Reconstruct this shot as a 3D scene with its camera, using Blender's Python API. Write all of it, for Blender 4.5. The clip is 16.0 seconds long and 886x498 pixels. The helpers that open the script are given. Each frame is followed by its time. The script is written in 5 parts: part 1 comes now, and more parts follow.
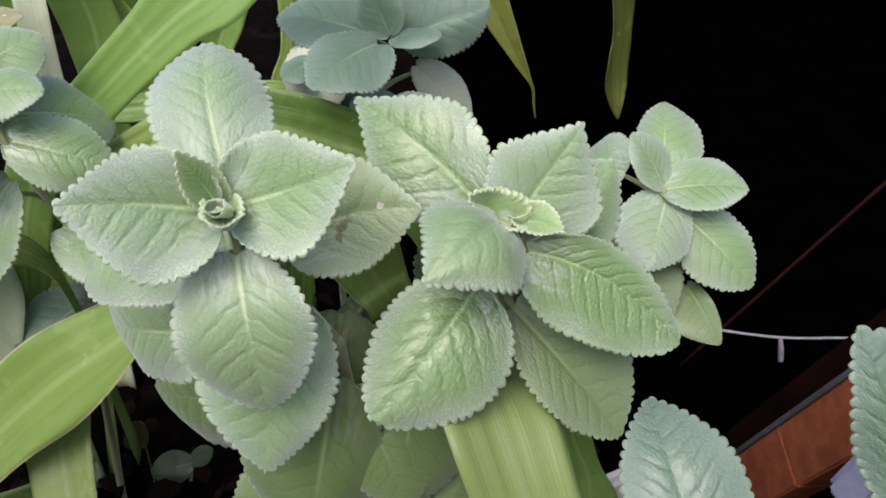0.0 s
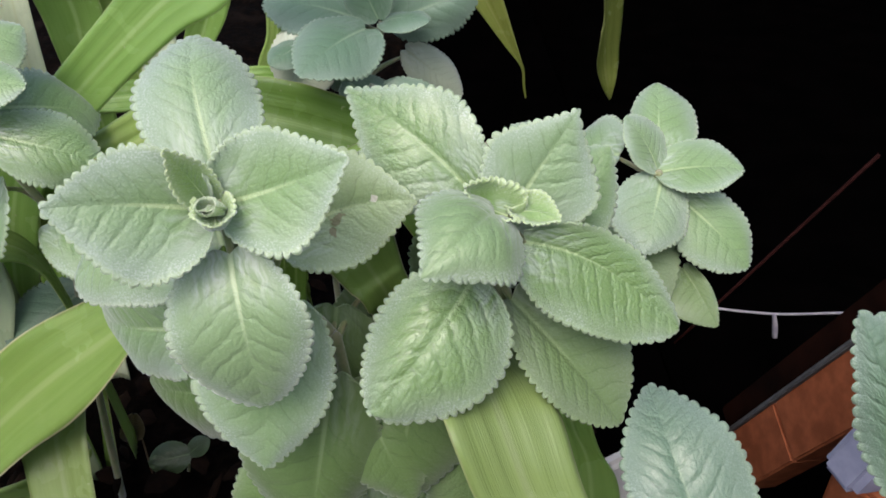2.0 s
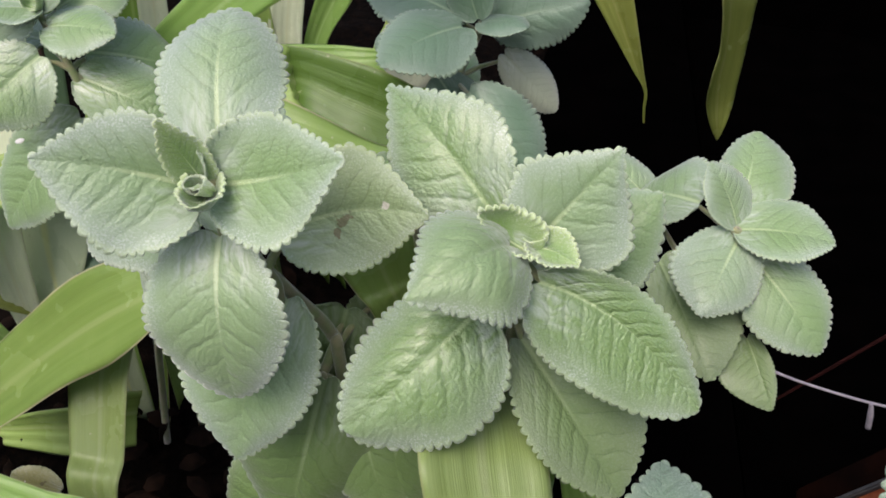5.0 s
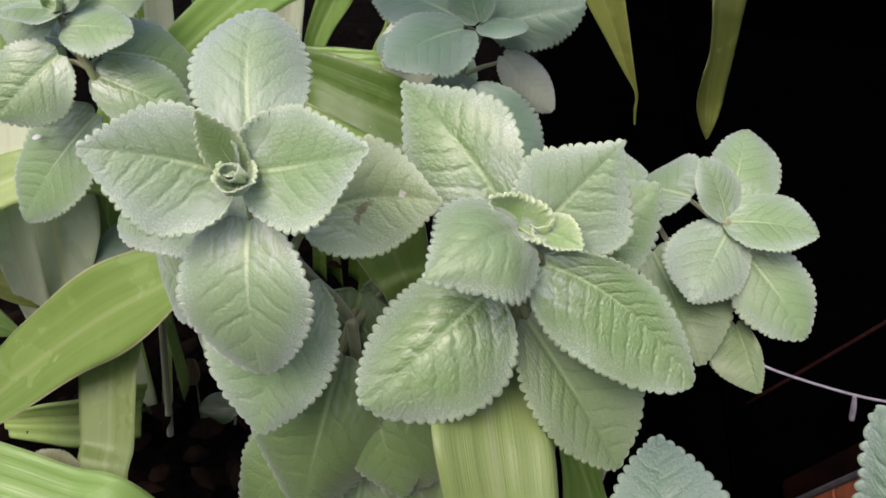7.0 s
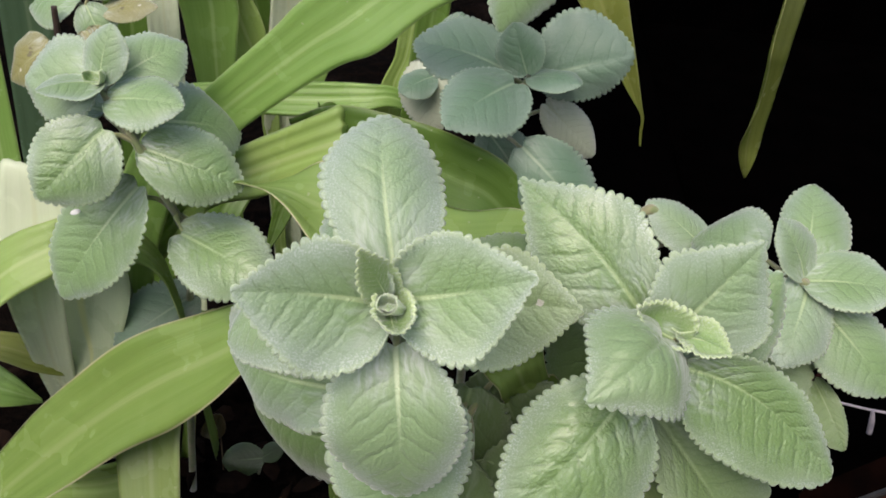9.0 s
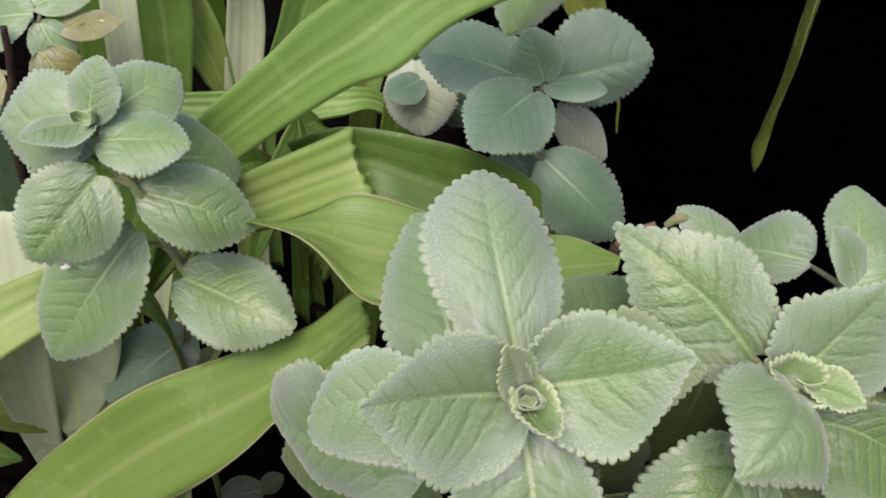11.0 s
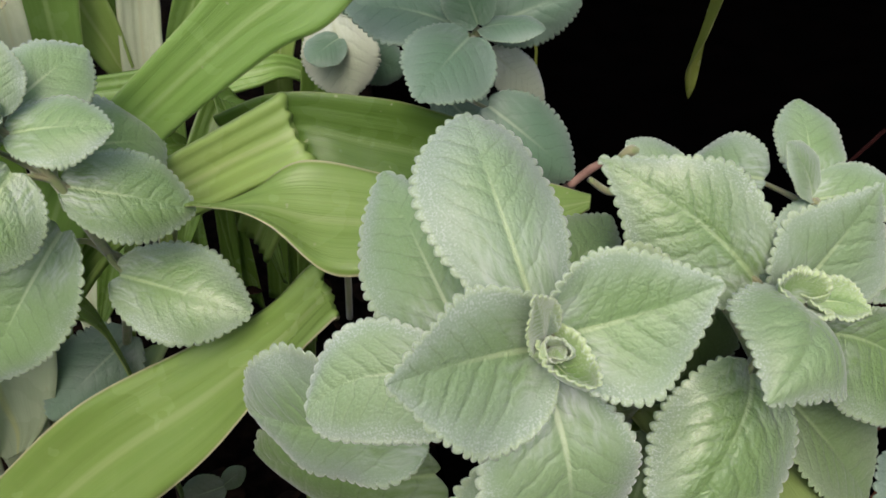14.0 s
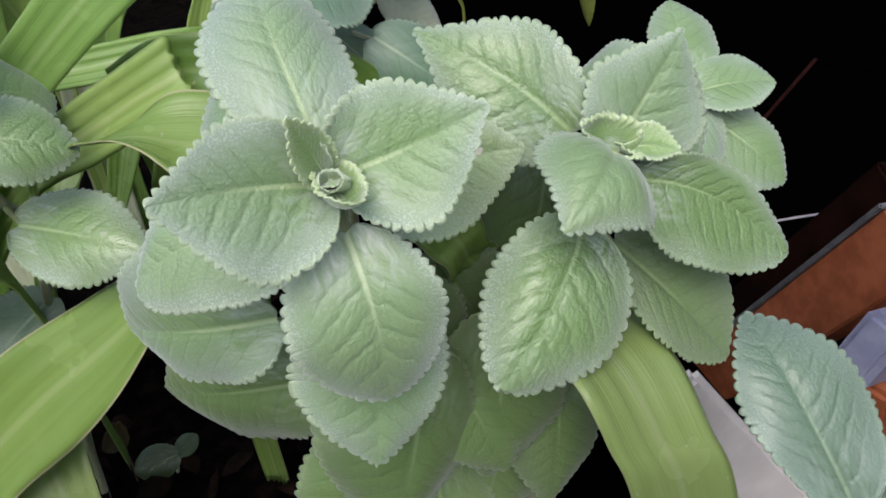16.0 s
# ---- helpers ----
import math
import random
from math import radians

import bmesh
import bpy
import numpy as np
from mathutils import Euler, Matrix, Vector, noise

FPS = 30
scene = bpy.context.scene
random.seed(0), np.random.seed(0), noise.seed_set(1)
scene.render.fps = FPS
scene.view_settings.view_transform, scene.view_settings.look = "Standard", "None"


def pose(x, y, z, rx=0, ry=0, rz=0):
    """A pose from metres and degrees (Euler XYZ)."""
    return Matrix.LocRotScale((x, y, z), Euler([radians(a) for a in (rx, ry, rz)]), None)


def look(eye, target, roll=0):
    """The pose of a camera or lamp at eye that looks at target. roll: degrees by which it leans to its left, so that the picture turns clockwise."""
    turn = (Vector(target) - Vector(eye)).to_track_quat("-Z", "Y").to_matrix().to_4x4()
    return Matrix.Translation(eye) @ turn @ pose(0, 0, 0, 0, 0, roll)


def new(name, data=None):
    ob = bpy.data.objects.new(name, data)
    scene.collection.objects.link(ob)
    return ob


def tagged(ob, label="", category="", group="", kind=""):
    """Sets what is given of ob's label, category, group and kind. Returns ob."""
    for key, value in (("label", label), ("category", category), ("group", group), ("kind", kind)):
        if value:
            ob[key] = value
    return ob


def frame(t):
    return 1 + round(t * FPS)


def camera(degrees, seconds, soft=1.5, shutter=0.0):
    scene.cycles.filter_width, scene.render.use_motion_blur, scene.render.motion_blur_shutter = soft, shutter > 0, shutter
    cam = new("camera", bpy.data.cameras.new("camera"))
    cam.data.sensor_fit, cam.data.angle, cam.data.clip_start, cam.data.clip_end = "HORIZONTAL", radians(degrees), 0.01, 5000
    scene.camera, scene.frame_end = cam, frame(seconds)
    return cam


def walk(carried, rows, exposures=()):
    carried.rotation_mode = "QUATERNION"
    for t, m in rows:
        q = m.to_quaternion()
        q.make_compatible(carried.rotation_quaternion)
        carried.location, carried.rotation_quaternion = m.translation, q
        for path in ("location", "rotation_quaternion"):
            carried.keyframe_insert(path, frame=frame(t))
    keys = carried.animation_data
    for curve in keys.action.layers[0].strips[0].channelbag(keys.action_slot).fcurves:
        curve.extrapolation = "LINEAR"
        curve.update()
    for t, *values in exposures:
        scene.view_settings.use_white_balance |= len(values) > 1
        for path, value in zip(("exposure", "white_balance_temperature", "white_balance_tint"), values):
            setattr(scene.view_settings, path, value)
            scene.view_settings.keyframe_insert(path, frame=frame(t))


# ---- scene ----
cam = camera(59.2, 16.0, soft=1.8)
METRES, EYE, TILT, LEAN, TURN = 0.46, 0.62, -33.0, 0.0, 0.0
ROWS = [
    (0.0, 0.0, 0.0, 0.0, 0.0, 0.0, -0.0),
    (0.5, 0.0008, 0.0097, -0.0004, -0.16, -0.55, -0.15),
    (1.0, 0.0019, 0.0113, 0.002, -0.11, -1.22, 0.26),
    (1.5, -0.0024, 0.0114, 0.0093, -0.23, -1.46, 0.95),
    (2.0, -0.0042, 0.0098, 0.0108, -0.67, -1.52, 1.25),
    (2.5, -0.0153, 0.009, 0.0095, 0.82, -1.2, 0.1),
    (3.0, -0.0025, 0.0225, 0.035, 3.42, -0.3, -0.91),
    (3.5, 0.0544, 0.038, 0.03, 6.5, -1.37, -4.83),
    (4.0, 0.0725, 0.0469, 0.0366, 7.1, -1.01, -6.89),
    (4.5, 0.0791, 0.0582, 0.04, 7.39, -1.07, -8.83),
    (5.0, 0.0841, 0.0645, 0.0351, 8.52, -2.28, -9.18),
    (7.5, 0.062, 0.0025, 0.0214, 6.81, -1.48, -9.33),
    (8.0, 0.013, -0.0075, 0.0337, 4.28, -0.79, -7.31),
    (8.5, -0.0445, -0.0054, 0.0574, 4.01, -0.45, -7.27),
    (9.0, -0.0984, 0.0256, 0.0936, 3.89, -1.95, -6.99),
    (11.5, -0.2948, 0.1163, 0.1729, -2.6, -3.68, -2.18),
    (12.0, -0.3466, 0.1364, 0.1952, -3.08, -4.36, -1.34),
    (12.5, -0.3524, 0.1402, 0.1786, -3.82, -5.93, -0.66),
    (13.0, -0.3443, 0.1497, 0.1707, -6.38, -6.5, 0.81),
    (13.5, -0.3296, 0.1455, 0.1579, -7.54, -6.56, 1.69),
    (14.0, -0.2935, 0.1433, 0.1414, -8.46, -6.07, 3.11),
    (14.5, -0.2583, 0.1447, 0.1197, -8.96, -6.46, 4.71),
    (15.0, -0.2383, 0.131, 0.1025, -8.95, -6.28, 5.71),
    (15.5, -0.1997, 0.1028, 0.0591, -8.8, -6.49, 7.05),
    (16.0, -0.1734, 0.0936, 0.0284, -8.86, -5.92, 8.01),
]
walk(cam, [(t, pose(0, 0, EYE, TILT, LEAN, TURN) @ pose(METRES * x, METRES * y, METRES * z, 90 + pitch, roll, yaw)) for t, x, y, z, yaw, pitch, roll in ROWS],
     exposures=[(0.0, 0.06, 6120, 16), (1.5, 0.06, 6120, 13), (2.5, 0.02, 6120, 8), (4.5, 0.0, 6330, 13), (8.0, 0.0, 6340, 20), (9.0, -0.08, 6400, 12), (12.5, -0.24, 6500, 10), (14.5, -0.22, 6360, 10), (15.5, -0.15, 6000, 7), (16.0, -0.12, 6000, 10)])

# ---- light ----
SUN_UP, SUN_FROM = 57.0, 200.0      # degrees above the horizon; compass bearing, clockwise from +y
world = bpy.data.worlds.new("sky")
scene.world = world
world.use_nodes = True
wn = world.node_tree.nodes
sky = wn.new("ShaderNodeTexSky")
sky.sky_type = "NISHITA"
sky.sun_disc = False
sky.sun_elevation, sky.sun_rotation = radians(SUN_UP), radians(SUN_FROM)
sky.air_density, sky.dust_density = 1.0, 6.0
wn["Background"].inputs["Strength"].default_value = 0.222
world.node_tree.links.new(sky.outputs["Color"], wn["Background"].inputs["Color"])
sun_data = bpy.data.lights.new("sun", "SUN")
sun_data.energy, sun_data.angle, sun_data.color = 0.70, radians(36), (1.0, 0.985, 0.96)
sun = new("sun", sun_data)
az = radians(SUN_FROM)
sun.matrix_world = look((3 * math.sin(az), 3 * math.cos(az), 3 * math.tan(radians(SUN_UP))), (0, 0.3, 0.3))


# ---- materials ----
def material(name, rough=0.6, spec=0.5):
    m = bpy.data.materials.new(name)
    m.use_nodes = True
    n, l = m.node_tree.nodes, m.node_tree.links
    b = n["Principled BSDF"]
    b.inputs["Roughness"].default_value = rough
    b.inputs["Specular IOR Level"].default_value = spec
    return m, n, l, b


def maths(n, l, op, a, b=None, c=None, clamp=False):
    k = n.new("ShaderNodeMath")
    k.operation, k.use_clamp = op, clamp
    for i, v in enumerate((a, b, c)):
        if v is None:
            continue
        if isinstance(v, (int, float)):
            k.inputs[i].default_value = v
        else:
            l.new(v, k.inputs[i])
    return k.outputs[0]


def mix(n, l, fac, a, b):
    k = n.new("ShaderNodeMix")
    k.data_type = "RGBA"
    for sock, v in ((k.inputs[0], fac), (k.inputs[6], a), (k.inputs[7], b)):
        if isinstance(v, (int, float)):
            sock.default_value = v
        elif isinstance(v, tuple):
            sock.default_value = (*v, 1)
        else:
            l.new(v, sock)
    return k.outputs[2]


def ramp(n, l, fac, lo, hi, smooth=True):
    k = n.new("ShaderNodeMapRange")
    k.interpolation_type = "SMOOTHSTEP" if smooth else "LINEAR"
    l.new(fac, k.inputs[0])
    k.inputs[1].default_value, k.inputs[2].default_value = lo, hi
    return k.outputs[0]


def grain(n, l, scale, detail=3, where="Object", stretch=None, rough=0.55):
    c = n.new("ShaderNodeTexCoord")
    t = n.new("ShaderNodeTexNoise")
    t.inputs["Scale"].default_value, t.inputs["Detail"].default_value, t.inputs["Roughness"].default_value = scale, detail, rough
    if stretch:
        mp = n.new("ShaderNodeMapping")
        mp.inputs["Scale"].default_value = stretch
        l.new(c.outputs[where], mp.inputs[0])
        l.new(mp.outputs[0], t.inputs[0])
    else:
        l.new(c.outputs[where], t.inputs[0])
    return t.outputs["Fac"]


def bump(n, l, b, height, distance, strength=1.0):
    k = n.new("ShaderNodeBump")
    k.inputs["Strength"].default_value, k.inputs["Distance"].default_value = strength, distance
    l.new(height, k.inputs["Height"])
    l.new(k.outputs[0], b.inputs["Normal"])


VEIN_GAP = 0.36     # distance between side veins, in half widths of the blade


def hairy_leaf(name, green, silver, vein, gloss=0.40, brown=0.0, net=0.45, felted=0.5):
    """Felted, net-veined leaf. UVMap runs along the midrib (u) and across it (v, midrib at 0.5);
    Metric holds the same in half widths of the blade, so that the veins keep their size towards the tip."""
    m, n, l, b = material(name, 0.5, 0.5)
    uv = n.new("ShaderNodeUVMap")
    uv.uv_map = "UVMap"
    sep = n.new("ShaderNodeSeparateXYZ")
    l.new(uv.outputs[0], sep.inputs[0])
    u, v = sep.outputs[0], sep.outputs[1]
    a = maths(n, l, "ABSOLUTE", maths(n, l, "MULTIPLY_ADD", v, 2.0, -1.0))
    metric = n.new("ShaderNodeUVMap")
    metric.uv_map = "Metric"
    msep = n.new("ShaderNodeSeparateXYZ")
    l.new(metric.outputs[0], msep.inputs[0])
    s, x = msep.outputs[0], maths(n, l, "ABSOLUTE", msep.outputs[1])
    info = n.new("ShaderNodeObjectInfo")
    lot = info.outputs["Random"]
    half = maths(n, l, "GREATER_THAN", v, 0.5)
    wob = n.new("ShaderNodeTexNoise")
    wob.inputs["Scale"].default_value, wob.inputs["Detail"].default_value = 3.2, 1.5
    wv = n.new("ShaderNodeVectorMath")
    l.new(metric.outputs[0], wv.inputs[0])
    off = n.new("ShaderNodeCombineXYZ")
    l.new(maths(n, l, "MULTIPLY", lot, 37.0), off.inputs[0])
    l.new(off.outputs[0], wv.inputs[1])
    l.new(wv.outputs[0], wob.inputs["Vector"])
    bend = maths(n, l, "MULTIPLY_ADD", wob.outputs["Fac"], 0.22, -0.11)
    # side veins leave the midrib at a slant and curve towards the tip
    way = maths(n, l, "SUBTRACT", s, maths(n, l, "MULTIPLY", x, maths(n, l, "MULTIPLY_ADD", x, 0.22, 0.62)))
    ph = maths(n, l, "DIVIDE", maths(n, l, "ADD", way, bend), VEIN_GAP)
    ph = maths(n, l, "MULTIPLY_ADD", half, 0.42, ph)
    d = maths(n, l, "ABSOLUTE", maths(n, l, "MULTIPLY_ADD", maths(n, l, "FRACT", ph), 2.0, -1.0))
    fade = maths(n, l, "SUBTRACT", 1.0, ramp(n, l, a, 0.45, 0.92))
    side = maths(n, l, "MULTIPLY", ramp(n, l, d, 0.86, 1.0), fade)
    roll = maths(n, l, "MULTIPLY", ramp(n, l, d, 0.50, 1.0), fade)
    rib_w = maths(n, l, "MAXIMUM", maths(n, l, "MULTIPLY_ADD", s, -0.018, 0.056), 0.006)
    rib = maths(n, l, "SUBTRACT", 1.0, ramp(n, l, maths(n, l, "DIVIDE", x, rib_w), 0.3, 1.15))
    rib = maths(n, l, "MULTIPLY", rib, maths(n, l, "SUBTRACT", 1.0, ramp(n, l, u, 0.22, 0.74)))
    trough = maths(n, l, "SUBTRACT", 1.0, ramp(n, l, maths(n, l, "DIVIDE", x, rib_w), 0.5, 3.0))
    # net of small cells between the side veins, its joints sunken
    lane = n.new("ShaderNodeCombineXYZ")
    shift = maths(n, l, "MULTIPLY_ADD", lot, 40.0, maths(n, l, "MULTIPLY", half, 17.3))
    l.new(maths(n, l, "ADD", maths(n, l, "MULTIPLY", maths(n, l, "ADD", maths(n, l, "MULTIPLY_ADD", x, -0.3, s), bend), 8.6), shift), lane.inputs[0])
    l.new(maths(n, l, "MULTIPLY", maths(n, l, "MULTIPLY_ADD", bend, 0.6, x), 10.6), lane.inputs[1])

    def cells(scale, lo, hi):
        vo = n.new("ShaderNodeTexVoronoi")
        vo.voronoi_dimensions, vo.feature = "2D", "DISTANCE_TO_EDGE"
        vo.inputs["Scale"].default_value, vo.inputs["Randomness"].default_value = scale, 0.72
        l.new(lane.outputs[0], vo.inputs["Vector"])
        return ramp(n, l, vo.outputs["Distance"], 0.0, hi), maths(n, l, "SUBTRACT", 1.0, ramp(n, l, vo.outputs["Distance"], 0.0, lo))

    puff, groove = cells(1.0, 0.13, 0.40)
    small, crack = cells(2.0, 0.14, 0.42)
    inner = maths(n, l, "SUBTRACT", 1.0, ramp(n, l, a, 0.50, 0.96))
    groove = maths(n, l, "MULTIPLY", groove, inner)
    patch = grain(n, l, 38, 3)
    felt = grain(n, l, 3000, 2)
    down = grain(n, l, 1500, 2)
    outer = maths(n, l, "ADD", maths(n, l, "MULTIPLY", maths(n, l, "MULTIPLY", a, a), 0.55), maths(n, l, "MULTIPLY", patch, 0.62))
    outer = maths(n, l, "ADD", outer, maths(n, l, "MULTIPLY", ramp(n, l, u, 0.55, 1.0), 0.22))
    outer = maths(n, l, "ADD", outer, maths(n, l, "MULTIPLY_ADD", lot, 0.36, -0.14))
    fuzz = ramp(n, l, outer, 0.25, 1.0)
    col = mix(n, l, fuzz, green, silver)
    col = mix(n, l, maths(n, l, "MULTIPLY", crack, 0.10), col, tuple(0.7 * c for c in green))
    col = mix(n, l, maths(n, l, "MULTIPLY", groove, 0.10 + 0.14 * net), col, tuple(0.62 * c for c in green))
    col = mix(n, l, maths(n, l, "MULTIPLY", side, 0.50), col, tuple(0.62 * c for c in green))
    col = mix(n, l, maths(n, l, "MULTIPLY", rib, 0.78), col, vein)
    col = mix(n, l, maths(n, l, "MULTIPLY", ramp(n, l, a, 0.89, 0.98), 0.66), col, tuple(0.62 * p + 0.38 * q for p, q in zip(vein, silver)))
    # white down: scattered over the face, thick at the foot of the blade and in a band near the rim
    foot = maths(n, l, "MULTIPLY", maths(n, l, "SUBTRACT", 1.0, ramp(n, l, u, 0.06, 0.44)), maths(n, l, "MULTIPLY", ramp(n, l, a, 0.02, 0.2), maths(n, l, "SUBTRACT", 1.0, ramp(n, l, a, 0.5, 0.85))))
    hair = n.new("ShaderNodeTexNoise")
    hair.inputs["Scale"].default_value, hair.inputs["Detail"].default_value = 1.0, 3.0
    lie = n.new("ShaderNodeCombineXYZ")
    l.new(maths(n, l, "MULTIPLY_ADD", lot, 60.0, maths(n, l, "MULTIPLY_ADD", x, -2.0, maths(n, l, "MULTIPLY", s, 3.0))), lie.inputs[0])
    l.new(maths(n, l, "MULTIPLY", maths(n, l, "MULTIPLY_ADD", bend, 1.1, msep.outputs[1]), 11.0), lie.inputs[1])
    l.new(lie.outputs[0], hair.inputs["Vector"])
    foot = maths(n, l, "MULTIPLY", foot, ramp(n, l, hair.outputs["Fac"], 0.25, 0.80))
    band = maths(n, l, "MULTIPLY", ramp(n, l, a, 0.62, 0.93), ramp(n, l, patch, 0.36, 0.62))
    white = maths(n, l, "MULTIPLY", ramp(n, l, down, 0.46, 0.70), maths(n, l, "MULTIPLY_ADD", maths(n, l, "MULTIPLY_ADD", band, 1.7, fuzz), 0.17, 0.05))
    white = maths(n, l, "MAXIMUM", white, maths(n, l, "MULTIPLY", foot, 0.50))
    white = maths(n, l, "MULTIPLY", white, felted * 2.0)
    col = mix(n, l, white, col, (0.66, 0.71, 0.68))
    if brown:
        for cu, ca, size, tone in ((0.37, 0.13, 0.090, (0.125, 0.110, 0.045)), (0.31, 0.30, 0.055, (0.14, 0.120, 0.05)), (0.68, -0.06, 0.050, (0.66, 0.63, 0.54))):
            sv = maths(n, l, "MULTIPLY_ADD", v, 2.0, -1.0 - ca)
            du = maths(n, l, "SUBTRACT", u, cu)
            r = maths(n, l, "SQRT", maths(n, l, "ADD", maths(n, l, "MULTIPLY", du, du), maths(n, l, "MULTIPLY", maths(n, l, "MULTIPLY", sv, sv), 0.16)))
            r = maths(n, l, "ADD", r, maths(n, l, "MULTIPLY_ADD", grain(n, l, 420, 4), 0.16, -0.08))
            blot = maths(n, l, "SUBTRACT", 1.0, ramp(n, l, r, size * 0.40, size * 0.56))
            col = mix(n, l, maths(n, l, "MULTIPLY", blot, brown), col, tone)
    l.new(col, b.inputs["Base Color"])
    rg = maths(n, l, "MULTIPLY_ADD", fuzz, 0.16, gloss - 0.08)
    l.new(maths(n, l, "MULTIPLY_ADD", felt, 0.16, rg), b.inputs["Roughness"])
    b.inputs["Coat Weight"].default_value = 0.14 + 0.55 * max(0.0, net - 0.4)
    b.inputs["Coat Roughness"].default_value = 0.13
    b.inputs["Sheen Weight"].default_value = 0.9 * felted + 0.1
    b.inputs["Sheen Roughness"].default_value = 0.34
    b.inputs["Sheen Tint"].default_value = (0.95, 0.96, 1.0, 1)
    h = maths(n, l, "MULTIPLY", puff, maths(n, l, "MULTIPLY_ADD", inner, 0.55, 0.12))
    h = maths(n, l, "MULTIPLY_ADD", small, 0.22, h)
    h = maths(n, l, "MULTIPLY_ADD", felt, 0.10, h)
    h = maths(n, l, "MULTIPLY_ADD", down, 0.75, h)
    h = maths(n, l, "SUBTRACT", h, maths(n, l, "MULTIPLY", roll, 1.1))
    h = maths(n, l, "SUBTRACT", h, maths(n, l, "MULTIPLY", trough, 0.22))
    bump(n, l, b, h, 0.00009 + 0.00023 * net, 0.9)
    tr = n.new("ShaderNodeBsdfTranslucent")
    l.new(mix(n, l, 0.5, col, (0.35, 0.50, 0.10)), tr.inputs["Color"])
    ms = n.new("ShaderNodeMixShader")
    ms.inputs[0].default_value = 0.08
    l.new(b.outputs[0], ms.inputs[1])
    l.new(tr.outputs[0], ms.inputs[2])
    l.new(ms.outputs[0], n["Material Output"].inputs["Surface"])
    return m


SILVER = hairy_leaf("silver_leaf", (0.202, 0.320, 0.126), (0.290, 0.376, 0.272), (0.46, 0.57, 0.31))
GLOSSY = hairy_leaf("glossy_quilted_leaf", (0.178, 0.288, 0.098), (0.275, 0.355, 0.240), (0.40, 0.52, 0.26), gloss=0.24, net=1.0)
SPOTTED = hairy_leaf("spotted_silver_leaf", (0.235, 0.335, 0.135), (0.30, 0.385, 0.23), (0.43, 0.53, 0.26), brown=0.85)
SILVERY = hairy_leaf("white_felted_leaf", (0.235, 0.345, 0.165), (0.335, 0.412, 0.330), (0.52, 0.62, 0.38), felted=0.68)
SMOOTH = hairy_leaf("silver_leaf_faint_rib", (0.210, 0.315, 0.140), (0.300, 0.380, 0.262), (0.27, 0.36, 0.21))
BUD = hairy_leaf("young_leaf", (0.18, 0.31, 0.08), (0.35, 0.47, 0.21), (0.66, 0.76, 0.44), 0.45, net=0.12, felted=0.75)
DOWNY = hairy_leaf("downy_bud", (0.27, 0.39, 0.15), (0.46, 0.56, 0.36), (0.56, 0.64, 0.42), 0.6, net=0.1, felted=0.8)
BLUISH = hairy_leaf("bluish_leaf", (0.105, 0.190, 0.108), (0.158, 0.232, 0.170), (0.27, 0.36, 0.23), 0.46, net=0.2, felted=0.16)
QUILTED = hairy_leaf("grey_green_quilted_leaf", (0.105, 0.185, 0.105), (0.165, 0.238, 0.178), (0.27, 0.36, 0.23), 0.36, net=0.9, felted=0.25)
# older leaf green, darkened further to carry the shade of the lower leaves
DEEP = hairy_leaf("old_shaded_leaf", (0.135, 0.215, 0.070), (0.180, 0.245, 0.122), (0.28, 0.37, 0.18), felted=0.22)
WITHERED = hairy_leaf("withered_leaf", (0.075, 0.062, 0.016), (0.13, 0.095, 0.04), (0.17, 0.13, 0.05), felted=0.05)
PALE = hairy_leaf("pale_underside", (0.45, 0.51, 0.36), (0.53, 0.57, 0.44), (0.4, 0.44, 0.3), 0.55, net=0.2)
YELLOWED = hairy_leaf("yellowed_leaf", (0.22, 0.21, 0.05), (0.29, 0.29, 0.14), (0.34, 0.36, 0.16), brown=1.0)


def stem_material(name, c1, c2):
    m, n, l, b = material(name, 0.6, 0.3)
    f = grain(n, l, 160, 3)
    l.new(mix(n, l, ramp(n, l, f, 0.35, 0.65), c1, c2), b.inputs["Base Color"])
    b.inputs["Sheen Weight"].default_value = 0.5
    bump(n, l, b, grain(n, l, 1500, 2), 0.0004, 0.6)
    return m


STEM = stem_material("felted_stem", (0.20, 0.25, 0.10), (0.27, 0.26, 0.14))
WOODY = stem_material("woody_stem", (0.022, 0.014, 0.010), (0.055, 0.036, 0.026))
WOODY.node_tree.nodes["Principled BSDF"].inputs["Sheen Weight"].default_value = 0.0


